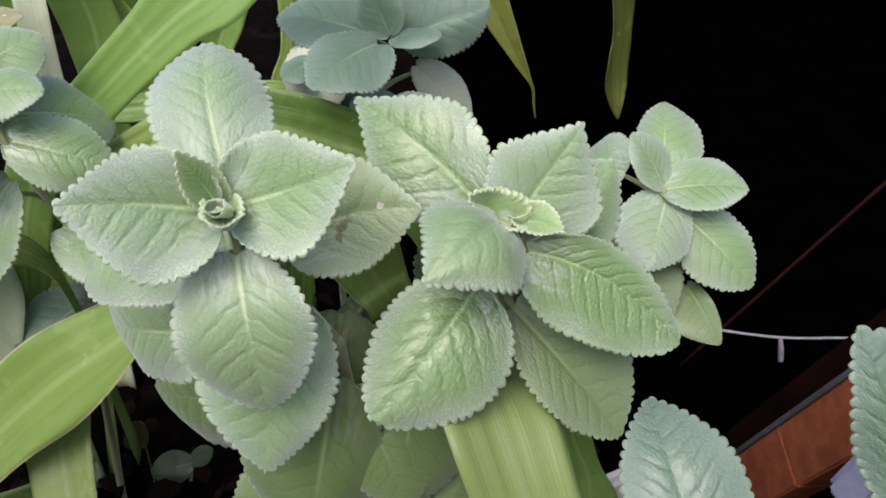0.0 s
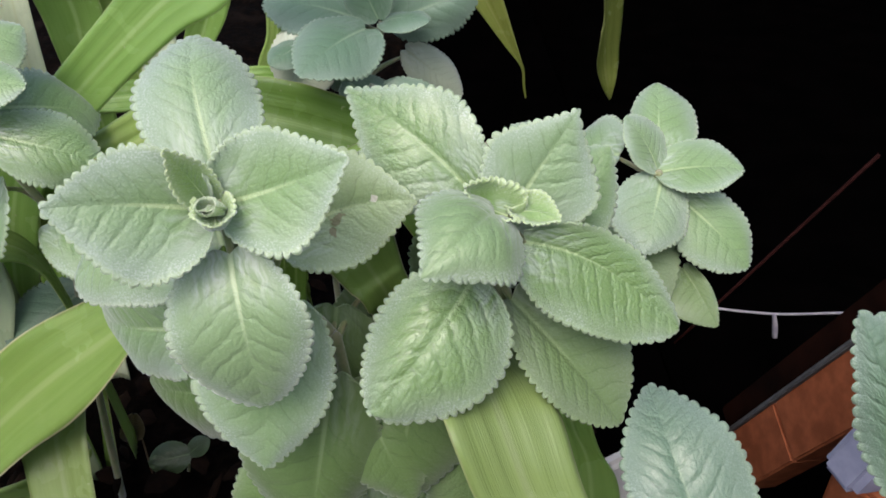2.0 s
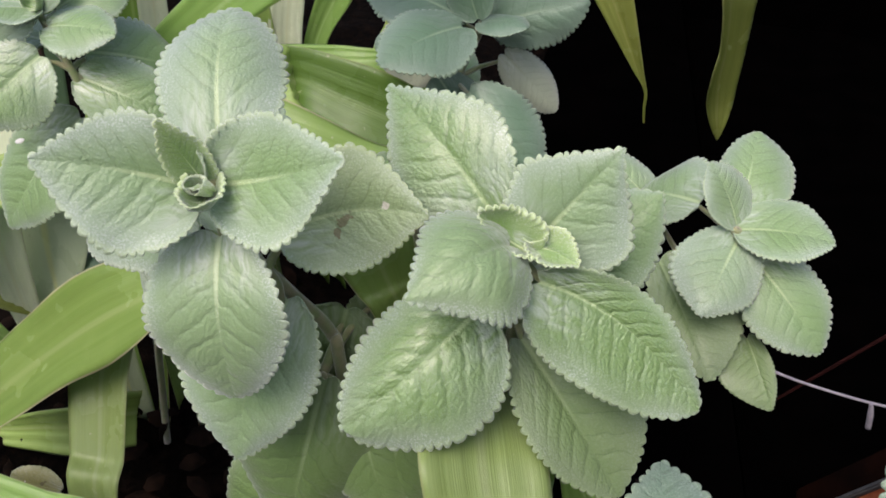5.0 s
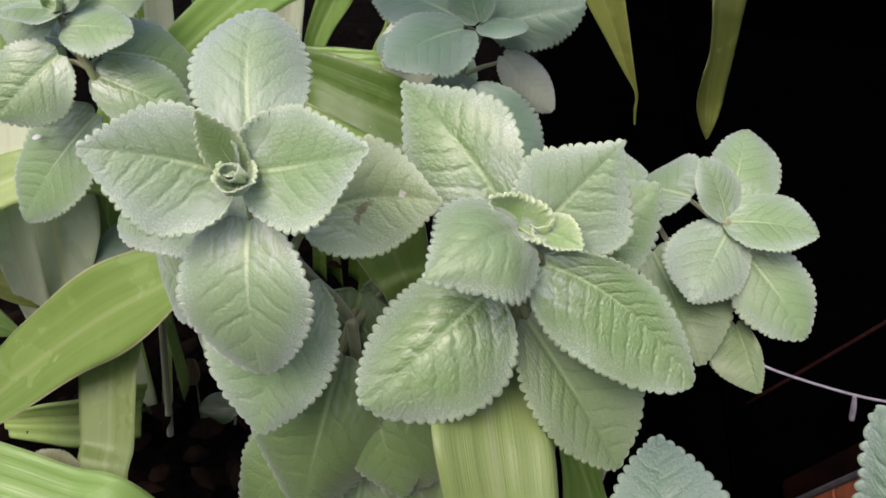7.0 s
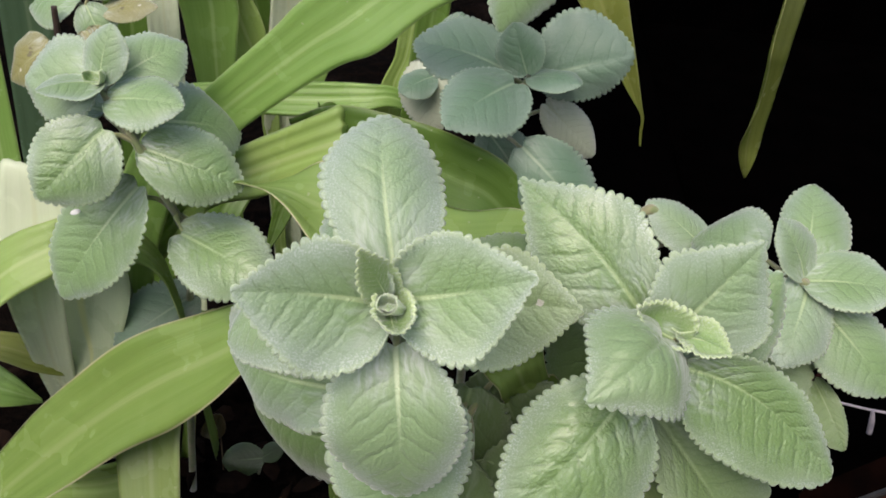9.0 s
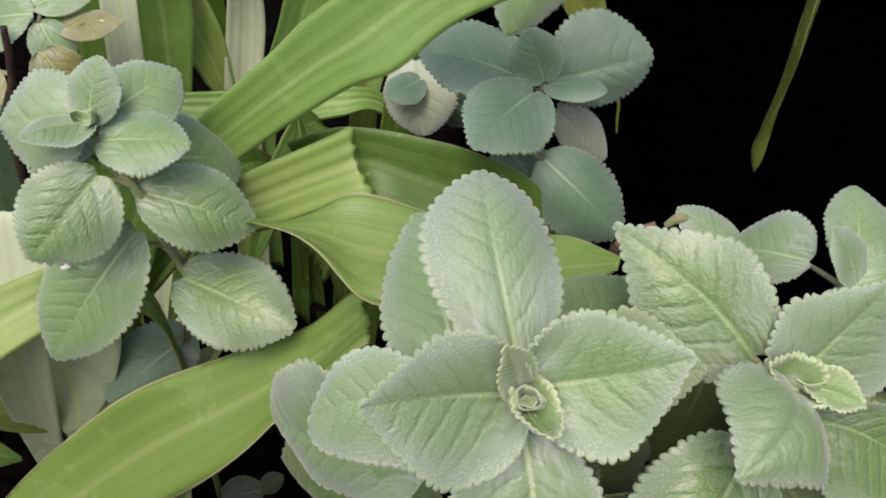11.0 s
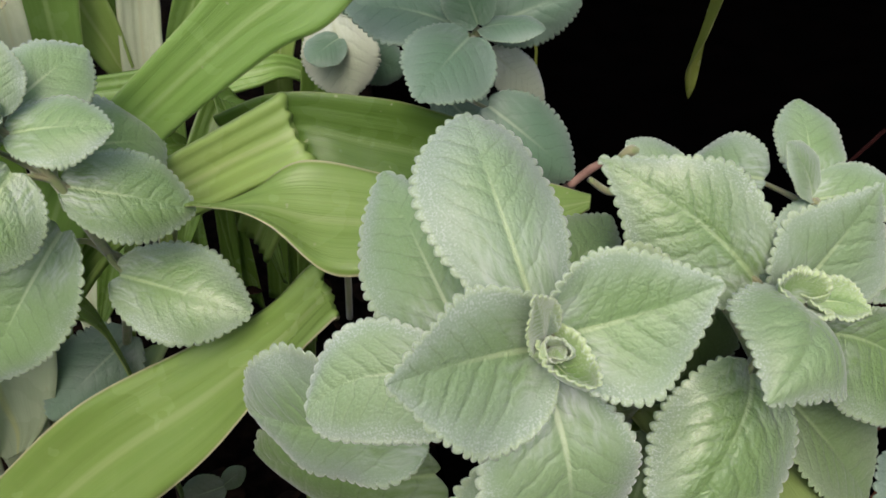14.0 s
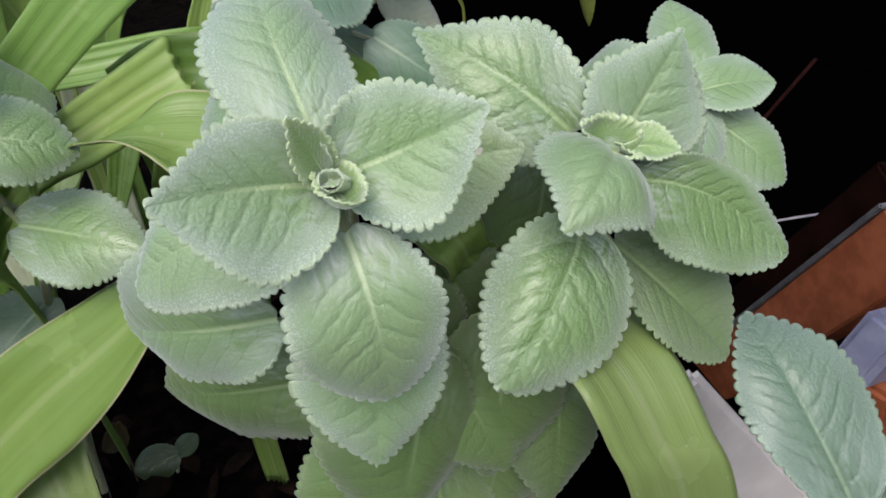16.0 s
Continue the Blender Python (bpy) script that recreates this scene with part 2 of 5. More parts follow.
def strap_material(name, dark, light, rib, pale=0.25):
    """Smooth strap leaf with fine lengthwise veins and a pale midrib."""
    m, n, l, b = material(name, 0.36, 0.5)
    uv = n.new("ShaderNodeUVMap")
    sep = n.new("ShaderNodeSeparateXYZ")
    l.new(uv.outputs[0], sep.inputs[0])
    u, v = sep.outputs[0], sep.outputs[1]
    a = maths(n, l, "ABSOLUTE", maths(n, l, "MULTIPLY_ADD", v, 2.0, -1.0))
    streak = grain(n, l, 3, 3, "UV", (0.5, 6, 1))
    fine = grain(n, l, 14, 2, "UV", (0.3, 4, 1))
    patch = grain(n, l, 22, 3)
    col = mix(n, l, maths(n, l, "MULTIPLY_ADD", ramp(n, l, streak, 0.2, 0.8), 0.34, 0.28), dark, light)
    col = mix(n, l, maths(n, l, "MULTIPLY", ramp(n, l, patch, 0.40, 0.75), 0.5), col, light)
    col = mix(n, l, maths(n, l, "MULTIPLY", maths(n, l, "SUBTRACT", 1.0, ramp(n, l, a, 0.02, 0.12)), 0.60), col, rib)
    col = mix(n, l, maths(n, l, "MULTIPLY", ramp(n, l, a, 0.955, 0.985), pale), col, (0.62, 0.58, 0.36))
    speck = ramp(n, l, grain(n, l, 210, 1), 0.76, 0.80)
    col = mix(n, l, maths(n, l, "MULTIPLY", speck, 0.5), col, (0.5, 0.5, 0.3))
    l.new(col, b.inputs["Base Color"])
    l.new(maths(n, l, "MULTIPLY_ADD", patch, 0.22, 0.15), b.inputs["Roughness"])
    bump(n, l, b, fine, 0.0010, 0.4)
    tr = n.new("ShaderNodeBsdfTranslucent")
    l.new(mix(n, l, 0.4, col, (0.40, 0.52, 0.05)), tr.inputs["Color"])
    ms = n.new("ShaderNodeMixShader")
    ms.inputs[0].default_value = 0.34
    l.new(b.outputs[0], ms.inputs[1])
    l.new(tr.outputs[0], ms.inputs[2])
    l.new(ms.outputs[0], n["Material Output"].inputs["Surface"])
    return m


STRAP = strap_material("strap_green", (0.186, 0.352, 0.068), (0.338, 0.517, 0.149), (0.469, 0.635, 0.248))
STRAP_RIM = strap_material("strap_dry_rim", (0.186, 0.312, 0.060), (0.316, 0.443, 0.129), (0.393, 0.491, 0.186), 0.95)
# pale leaf colour, whitened further to hold the glare on the bent leaf
STRAP_PALE = strap_material("strap_pale_glare", (0.64, 0.72, 0.48), (0.80, 0.86, 0.66), (0.68, 0.72, 0.46))
STRAP_LIGHT = strap_material("strap_light_green", (0.227, 0.324, 0.090), (0.316, 0.406, 0.154), (0.373, 0.446, 0.211))
# darker strap green: shade on turned-away and deep-set leaves is in the colour
STRAP_SHADED = strap_material("strap_shaded_green", (0.081, 0.167, 0.025), (0.155, 0.259, 0.055), (0.241, 0.356, 0.115))
STRAP_OLIVE = strap_material("strap_olive", (0.19, 0.23, 0.045), (0.29, 0.33, 0.08), (0.33, 0.35, 0.11))
STRAP_FADED = strap_material("strap_faded", (0.43, 0.53, 0.32), (0.56, 0.65, 0.45), (0.66, 0.68, 0.30), 0.1)
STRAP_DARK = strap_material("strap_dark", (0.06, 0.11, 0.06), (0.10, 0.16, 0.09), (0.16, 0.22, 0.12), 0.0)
STRAP_YELLOW = strap_material("strap_yellowish", (0.270, 0.419, 0.091), (0.412, 0.553, 0.180), (0.515, 0.618, 0.258))


def ground_material():
    m, n, l, b = material("shaded_soil", 1.0, 0.02)
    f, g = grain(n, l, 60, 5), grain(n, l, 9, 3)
    # soil tones held near black: shade under the plants is in the colour
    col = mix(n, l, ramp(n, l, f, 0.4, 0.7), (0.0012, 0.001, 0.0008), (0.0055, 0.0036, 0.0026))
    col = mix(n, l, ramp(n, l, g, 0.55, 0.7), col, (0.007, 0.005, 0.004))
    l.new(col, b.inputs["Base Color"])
    bump(n, l, b, f, 0.01, 0.8)
    return m


SOIL = ground_material()


def plain(name, c1, c2, scale, rough=0.7, spec=0.3, relief=0.0):
    m, n, l, b = material(name, rough, spec)
    f = grain(n, l, scale, 4)
    l.new(mix(n, l, ramp(n, l, f, 0.35, 0.68), c1, c2), b.inputs["Base Color"])
    if relief:
        bump(n, l, b, f, relief, 0.7)
    return m


# near-black colour that stands in for deep shade
SHADE_BLACK = plain("shade_black", (0.0004, 0.0004, 0.0004), (0.0007, 0.0006, 0.0006), 12, 1.0, 0.0)
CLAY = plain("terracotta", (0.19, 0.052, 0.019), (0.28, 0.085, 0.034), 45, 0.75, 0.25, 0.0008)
# dark copy of the clay, with shade put into its colour
CLAY_SHADED = plain("shaded_terracotta", (0.003, 0.0012, 0.0008), (0.014, 0.0045, 0.0025), 14, 0.9, 0.04, 0.0008)
METAL = plain("dull_grey_strip", (0.07, 0.07, 0.075), (0.11, 0.11, 0.115), 90, 0.38, 0.5)
WIRE = plain("whitish_wire", (0.24, 0.22, 0.26), (0.36, 0.34, 0.37), 120, 0.55, 0.4)
DRY = plain("withered_stalk", (0.085, 0.062, 0.036), (0.15, 0.11, 0.065), 180, 0.8, 0.2, 0.0006)
PINK = plain("pinkish_twig_bark", (0.22, 0.125, 0.10), (0.32, 0.20, 0.16), 150, 0.7, 0.2)
STICK = plain("reddish_twig", (0.012, 0.0035, 0.003), (0.02, 0.0055, 0.005), 120, 0.8, 0.05)
WHITE = plain("white_plastic", (0.62, 0.58, 0.55), (0.72, 0.68, 0.65), 25, 0.45, 0.4)
BLUEGREY = plain("blue_grey_plastic", (0.16, 0.17, 0.25), (0.22, 0.23, 0.32), 40, 0.4, 0.4)
# leaf green lowered so the seedling carries its shade in the colour
SHADED_HERB = hairy_leaf("shaded_seedling_leaf", (0.035, 0.06, 0.02), (0.05, 0.085, 0.035), (0.12, 0.18, 0.07), felted=0.04)
# brown scraps coloured near black, with the shade they lie in
LITTER = plain("shaded_leaf_litter", (0.004, 0.0025, 0.0018), (0.012, 0.0065, 0.004), 60, 0.9, 0.05, 0.001)


# ---- building blocks ----
V = Vector


def mesh_object(name, verts, faces, mat, parent=None, uvs=None, label="", smooth=True, metric=None):
    """verts in world metres; stored relative to the parent thing's origin."""
    top = parent
    off = np.zeros(3)
    while top is not None:
        off += np.array(top.location)
        top = top.parent
    me = bpy.data.meshes.new(name)
    me.from_pydata((np.asarray(verts, float) - off).tolist(), [], faces)
    for layer_name, values in (("UVMap", uvs), ("Metric", metric)):
        if values is None:
            continue
        layer = me.uv_layers.new(name=layer_name)
        idx = np.empty(len(me.loops), dtype=np.int32)
        me.loops.foreach_get("vertex_index", idx)
        layer.data.foreach_set("uv", np.asarray(values, dtype=np.float32)[idx].ravel())
    me.materials.append(mat)
    if smooth:
        me.polygons.foreach_set("use_smooth", [True] * len(me.polygons))
    me.validate()
    me.update()
    ob = new(name, me)
    if parent is not None:
        ob.parent = parent
    if label:
        ob["label"] = label
    return ob


def sheet(P, U, W, thick):
    """A thin closed skin round a grid of points P[i, j]; returns vertices, faces, uv."""
    nu, nv, _ = P.shape
    N = np.cross(np.gradient(P, axis=0), np.gradient(P, axis=1))
    N /= np.linalg.norm(N, axis=2, keepdims=True) + 1e-12
    T = np.broadcast_to(np.asarray(thick, float), (nu, nv))[..., None]
    verts = np.concatenate([(P + N * T / 2).reshape(-1, 3), (P - N * T / 2).reshape(-1, 3)])
    uv = np.stack([U.ravel(), W.ravel()], 1)
    uv = np.concatenate([uv, uv])
    i, j = np.meshgrid(np.arange(nu - 1), np.arange(nv - 1), indexing="ij")
    a = (i * nv + j).ravel()
    q = np.stack([a, a + nv, a + nv + 1, a + 1], 1)
    k = nu * nv
    faces = q.tolist() + (q[:, ::-1] + k).tolist()
    edge = [(r * nv, (r + 1) * nv) for r in range(nu - 1)] + [((r + 1) * nv + nv - 1, r * nv + nv - 1) for r in range(nu - 1)]
    edge += [(c + 1, c) for c in range(nv - 1)] + [((nu - 1) * nv + c, (nu - 1) * nv + c + 1) for c in range(nv - 1)]
    faces += [(x, x + k, y + k, y) for x, y in edge]
    return verts, faces, uv


def tube(name, pts, radii, mat, parent=None, sides=10, label="", steps=8):
    """A tapered tube along a smooth line through the points."""
    path = spline(np.array(pts, float), steps)
    r = np.interp(np.linspace(0, 1, len(path)), np.linspace(0, 1, len(radii)), radii)
    tan = np.gradient(path, axis=0)
    tan /= np.linalg.norm(tan, axis=1, keepdims=True) + 1e-12
    ref = np.array([0.31, 0.17, 0.93]) if abs(tan[0] @ np.array([0.31, 0.17, 0.93])) < 0.9 else np.array([1.0, 0, 0])
    verts = []
    for p, t, rr in zip(path, tan, r):
        s = np.cross(t, ref)
        s /= np.linalg.norm(s)
        ref = np.cross(s, t)
        for k in range(sides):
            w = 2 * math.pi * k / sides
            verts.append(p + rr * (math.cos(w) * s + math.sin(w) * ref))
    n = len(path)
    faces = [(i * sides + k, i * sides + (k + 1) % sides, (i + 1) * sides + (k + 1) % sides, (i + 1) * sides + k) for i in range(n - 1) for k in range(sides)]
    faces += [tuple(range(sides - 1, -1, -1)), tuple((n - 1) * sides + k for k in range(sides))]
    return mesh_object(name, verts, faces, mat, parent, None, label)


def spline(p, steps):
    """Catmull-Rom through the rows of p."""
    if len(p) < 3:
        s = np.linspace(0, 1, steps + 1)[:, None]
        return p[0] * (1 - s) + p[-1] * s
    q = np.concatenate([[2 * p[0] - p[1]], p, [2 * p[-1] - p[-2]]])
    out = []
    for i in range(1, len(q) - 2):
        s = np.linspace(0, 1, steps, endpoint=False)[:, None]
        a, b, c, d = q[i - 1], q[i], q[i + 1], q[i + 2]
        out.append(0.5 * (2 * b + (c - a) * s + (2 * a - 5 * b + 4 * c - d) * s ** 2 + (3 * b - a - 3 * c + d) * s ** 3))
    return np.concatenate(out + [p[-1:]])


count = [0]


def leaf(parent, node, base, tip, left, right, mat=None, mid=None, bow=0.08, cup=0.09, teeth=22, blunt=0.15, quilt=1.0, label="", fine=1.0, peak=0.40, depth=1.0, wrap=0.22):
    """One felted, scalloped leaf with its stalk.
    node: where the stalk leaves the stem; base, tip: the blade's ends; left, right: its widest points; bow: rise of the midrib."""
    count[0] += 1
    rng = np.random.default_rng(count[0])
    base, tip, left, right = (np.array(x, float) for x in (base, tip, left, right))
    axis = tip - base
    length = np.linalg.norm(axis)
    axis = axis / length
    up = np.cross(right - left, axis)
    up /= np.linalg.norm(up)
    if up @ np.array([0.0, -0.6, 0.8]) < 0:
        up = -up
    m = (base + tip) / 2 + up * bow * length if mid is None else np.array(mid, float)
    c = 2 * m - (base + tip) / 2
    nu, nv = int(170 * fine), int(48 * fine) | 1
    s = np.linspace(0, 1, nu)
    u = 0.55 * s + 0.45 * (0.5 - 0.5 * np.cos(math.pi * s))
    spine = lambda q: (1 - q) ** 2 * base + 2 * q * (1 - q) * c + q * q * tip

    def shape(q):
        q = np.asarray(q, float)
        low = 0.30 + 0.70 * np.clip(1 - (np.clip(peak - q, 0, 1) / peak) ** 2.3, 0, 1) ** 0.6
        x = np.clip((q - peak) / (1 - peak), 0, 1)
        high = (1 - x ** (1.75 + 0.35 * blunt)) ** (0.92 - 0.30 * blunt)
        return np.where(q < peak, low, high)

    sides = []
    for p in (left, right):
        ul = float(np.clip((p - base) @ axis / length, 0.25, 0.62))
        side = p - spine(ul)
        side = side - axis * (side @ axis)
        sides.append(side * 0.95 / max(0.6, float(shape(ul))))
    v = np.linspace(-1, 1, nv)
    v = np.sign(v) * np.abs(v) ** 0.8
    S = np.stack([spine(q) for q in u])
    f = shape(u)
    a = np.abs(v)
    L = np.where((v < 0)[:, None], sides[0], sides[1])
    rise = L @ up
    flat = L - rise[:, None] * up
    P = S[:, None, :] + (f[:, None] * a[None, :])[..., None] * flat[None] + (f[:, None] * (a ** 1.7 * rise)[None, :])[..., None] * up
    P += axis * (0.10 * length * (f ** 1.5)[:, None] * (a ** 1.6)[None, :] * (1 - u)[:, None])[..., None]
    P -= axis * (0.16 * length * np.exp(-(u / 0.13) ** 2)[:, None] * (a ** 1.3 * (1.25 - a))[None, :])[..., None]
    half = 0.5 * (np.linalg.norm(sides[0]) + np.linalg.norm(sides[1]))
    P += up * (wrap * half * np.exp(-(u / 0.32) ** 2)[:, None] * (a ** 2)[None, :])[..., None]
    P += up * (cup * half * f[:, None] * 2 * (a - a ** 2)[None, :])[..., None]
    # scalloped rim
    for col, sg in ((0, -1), (nv - 1, 1)):
        edge = P[:, col]
        tan = np.gradient(edge, axis=0)
        out = np.cross(tan, up)
        out /= np.linalg.norm(out, axis=1, keepdims=True) + 1e-9
        out *= np.sign(np.sum(out * (edge - S), axis=1, keepdims=True) + 1e-9)
        arc = np.concatenate([[0], np.cumsum(np.linalg.norm(np.diff(edge, axis=0), axis=1))])
        arc /= arc[-1]
        arc = arc + 0.009 * np.interp(arc, np.linspace(0, 1, teeth), rng.normal(size=teeth))
        ph = (teeth * arc + 0.2 * rng.random()) % 1.0
        size = np.interp(arc, np.linspace(0, 1, teeth + 1), 0.55 + 0.9 * rng.random(teeth + 1))
        bite = (np.clip(4 * ph * (1 - ph), 0, 1) ** 0.5 - 0.55) * size
        bite *= np.clip(arc * 9, 0, 1)
        reach = 0.10 * half * depth * (np.abs(v) ** 18) * (np.sign(v) == sg)
        P += out[:, None, :] * (bite[:, None] * reach[None, :])[..., None]
        P -= up * (np.abs(bite)[:, None] * reach[None, :] * 0.25)[..., None]
    # quilting between the veins, a groove along the midrib, waves on the rim
    A = np.broadcast_to(a[None, :], (nu, nv))
    X = A * f[:, None]
    M = np.broadcast_to(u[:, None] * length / half, (nu, nv))
    jitter = 0.03 * np.sin(M * 7 + 6 * rng.random() + 5 * X) + 0.02 * np.sin(17 * X + 11 * M)
    sw = (M + jitter - X * (0.62 + 0.22 * X)) / VEIN_GAP + np.where(v < 0, 0.0, 0.42)[None, :]
    row = np.floor(sw)
    d = np.abs(2 * (sw - row) - 1)
    r = np.abs(2 * ((X * (4.2 + 0.6 * np.sin(row * 2.3)) + 0.37 * row + 0.12 * np.sin(sw * 9)) % 1.0) - 1)
    calm = np.clip((0.94 - A) * 2.2, 0, 1) * np.clip(X * 9, 0, 1) * np.clip(f[:, None] * 1.7 - 0.3, 0, 1)
    puff = (1 - d ** 4) * (0.75 + 0.25 * (1 - r ** 3)) * calm
    h = puff * 0.0105 * half * quilt - 0.009 * half * np.exp(-(X / 0.06) ** 2) * f[:, None] * np.clip(1.5 - 1.3 * u, 0, 1)[:, None]
    wave = np.sin(u[:, None] * (8 + 5 * rng.random()) + np.where(v < 0, 0.0, 2.0)[None, :] + 6 * rng.random()) * A ** 3 * 0.05 * half * f[:, None]
    P += up * (h + wave)[..., None]
    U = np.broadcast_to(u[:, None], (nu, nv))
    W = np.broadcast_to((v / 2 + 0.5)[None, :], (nu, nv))
    verts, faces, uv = sheet(P, U, W, 0.0005)
    flat_uv = np.stack([M.ravel(), (X * np.sign(v)[None, :]).ravel()], 1)
    ob = mesh_object("leaf", verts, faces, mat or SILVER, parent, uv, label, metric=np.concatenate([flat_uv, flat_uv]))
    if node is not None:
        node = np.array(node, float)
        bend = (node + base) / 2 - up * 0.06 * np.linalg.norm(base - node)
        tube("petiole", [node, bend, base + axis * 0.08 * length - up * 0.0012], [0.0021, 0.0017, 0.0011], STEM, ob, 8, "", 5)
    return ob


def leaf_w(parent, node, base, tip, width, facing, mat=None, **kw):
    """A leaf from its ends, its full width and the way its upper face looks."""
    b, t, n = V(base), V(tip), V(facing).normalized()
    ax = (t - b).normalized()
    side = ax.cross(n).normalized() * width / 2
    at = b + (t - b) * 0.42
    drop = n * (kw.pop("lift", -0.05) * width)
    kw.setdefault("fine", 0.6)
    return leaf(parent, node, base, tip, tuple(at - side + drop), tuple(at + side + drop), mat, **kw)


def strap(parent, pairs, mat, fold=0.10, steps=14, across=15, wavy=0.0, tip=False, label="", ribs=0.00055):
    """A strap leaf between two edges, given as pairs of points from one end to the other. fold: depth of its channel per half width."""
    count[0] += 1
    rng = np.random.default_rng(1000 + count[0])
    A = spline(np.array([p[0] for p in pairs], float), steps)
    B = spline(np.array([p[1] for p in pairs], float), steps)
    n = len(A)
    u = np.linspace(0, 1, n)
    v = np.linspace(-1, 1, across)
    C, H = (A + B) / 2, (B - A) / 2
    if tip:
        H = H * np.clip((1 - u) * 6, 0.04, 1)[:, None] ** 0.6
    tan = np.gradient(C, axis=0)
    N = np.cross(H, tan)
    N /= np.linalg.norm(N, axis=1, keepdims=True) + 1e-9
    N[N @ np.array([0, -0.5, 0.85]) < 0] *= -1
    half = np.linalg.norm(H, axis=1)
    P = C[:, None, :] + H[:, None, :] * v[None, :, None]
    prof = fold * (np.abs(v) ** 1.2 - 0.5)[None, :] * half[:, None]
    prof = prof + ribs * np.cos(v * math.pi * 9)[None, :]
    prof = prof + wavy * half[:, None] * (np.abs(v) ** 4)[None, :] * np.sin(u * 17 + 5 * rng.random())[:, None] * np.sign(v)[None, :]
    P += N[:, None, :] * prof[..., None]
    dist = np.concatenate([[0], np.cumsum(np.linalg.norm(np.diff(C, axis=0), axis=1))])
    U = np.broadcast_to((dist / 0.3)[:, None], P.shape[:2])
    W = np.broadcast_to((v / 2 + 0.5)[None, :], P.shape[:2])
    verts, faces, uv = sheet(P, U, W, 0.0006)
    return mesh_object("leaf", verts, faces, mat, parent, uv, label)


def thing(name, at, label, category, group="", kind=""):
    e = new(name)
    e.location = at
    e.empty_display_size = 0.02
    return tagged(e, label, category, group, kind)


# ---- ground and the dark behind ----
def ground():
    xs = np.concatenate([[-60, -20, -6, -2.5], np.linspace(-1.2, 1.2, 61), [2.5, 6, 20, 60]])
    ys = np.concatenate([[-60, -20, -6, -2], np.linspace(-0.6, 2.6, 76), [3.2, 6, 20, 60]])
    X, Y = np.meshgrid(xs, ys, indexing="ij")
    Z = np.zeros_like(X)
    for i in range(len(xs)):
        for j in range(len(ys)):
            if abs(xs[i]) < 2 and -1 < ys[j] < 2.7:
                Z[i, j] = 0.018 * noise.noise((xs[i] * 9, ys[j] * 9, 0)) + 0.008 * noise.noise((xs[i] * 31, ys[j] * 31, 3))
                # the ground drops beyond the edge of the bed
                fall = min(max((xs[i] - 0.20) / 0.08, 0.0), 1.0) * min(max((ys[j] - 0.30) / 0.10, 0.0), 1.0)
                Z[i, j] -= 0.125 * fall * fall * (3 - 2 * fall)
    nx, ny = X.shape
    verts = np.stack([X.ravel(), Y.ravel(), Z.ravel()], 1)
    faces = [(i * ny + j, (i + 1) * ny + j, (i + 1) * ny + j + 1, i * ny + j + 1) for i in range(nx - 1) for j in range(ny - 1)]
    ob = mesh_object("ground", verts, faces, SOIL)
    tagged(ob, "garden soil, darkened in its colour for shade under the plants", "ground", kind="structure")


ground()


def box(name, centre, size, mat, parent=None, turn=(0, 0, 0), bevel=0.003, label=""):
    bm = bmesh.new()
    bmesh.ops.create_cube(bm, size=1, matrix=Matrix.Diagonal((*size, 1)))
    bmesh.ops.bevel(bm, geom=bm.edges[:], offset=bevel, segments=2, affect="EDGES")
    m = Matrix.Translation(centre) @ Euler([radians(a) for a in turn]).to_matrix().to_4x4()
    bm.transform(m)
    verts = [tuple(v.co) for v in bm.verts]
    faces = [[v.index for v in f.verts] for f in bm.faces]
    bm.free()
    return mesh_object(name, verts, faces, mat, parent, None, label, smooth=False)


# unseen walls, added only to cut the sky light from low down
BLOCKER_RENDER = plain("blocker_wall_render", (0.22, 0.225, 0.225), (0.30, 0.305, 0.305), 6, 0.9, 0.2, 0.002)
for side_name, at, size in (("south", (0, -1.85, 0.4), (3.4, 0.1, 1.0)), ("west", (-1.75, 0.3, 0.2), (0.1, 4.4, 0.6)), ("east", (1.75, 0.3, 0.7), (0.1, 4.4, 1.5))):
    tagged(box("wall_" + side_name, at, size, BLOCKER_RENDER), "plain unseen wall added to block low sky light", "wall", kind="structure")

# added black sheets and wall, standing in for the deep shade behind the plants
sheet_bed = box("shade_sheet", (0.10, 1.35, 0.026), (0.30, 2.1, 0.006), SHADE_BLACK)
tagged(sheet_bed, "added black sheet standing for deep shade along the bed", "sheet", kind="structure")
sheet_floor = box("shade_sheet", (1.22, 1.40, -0.092), (1.90, 2.0, 0.006), SHADE_BLACK)
tagged(sheet_floor, "added black sheet standing for deep shade below the bed", "sheet", kind="structure")
shade_wall = box("wall_north", (1.1, 2.45, 1.1), (2.6, 0.1, 2.6), SHADE_BLACK)
tagged(shade_wall, "added black wall standing for deep shade behind the plants", "wall", kind="structure")


# ---- the two front plants ----
front_left = thing("plectranthus_plant", (-0.03, 0.33, 0.0), "silver-green felted herb, its rosette of scalloped leaves wide open", "plant", "silver-leaved herbs")
A0 = (-0.076, 0.241, 0.476)
tube("stem", [(-0.077, 0.238, 0.484), A0, (-0.0745, 0.250, 0.452), (-0.064, 0.266, 0.420), (-0.050, 0.274, 0.395), (-0.045, 0.274, 0.37), (-0.038, 0.30, 0.20), (-0.03, 0.33, -0.01)], [0.0022, 0.0027, 0.0027, 0.0026, 0.0028, 0.0028, 0.0040, 0.005], STEM, front_left, 12)
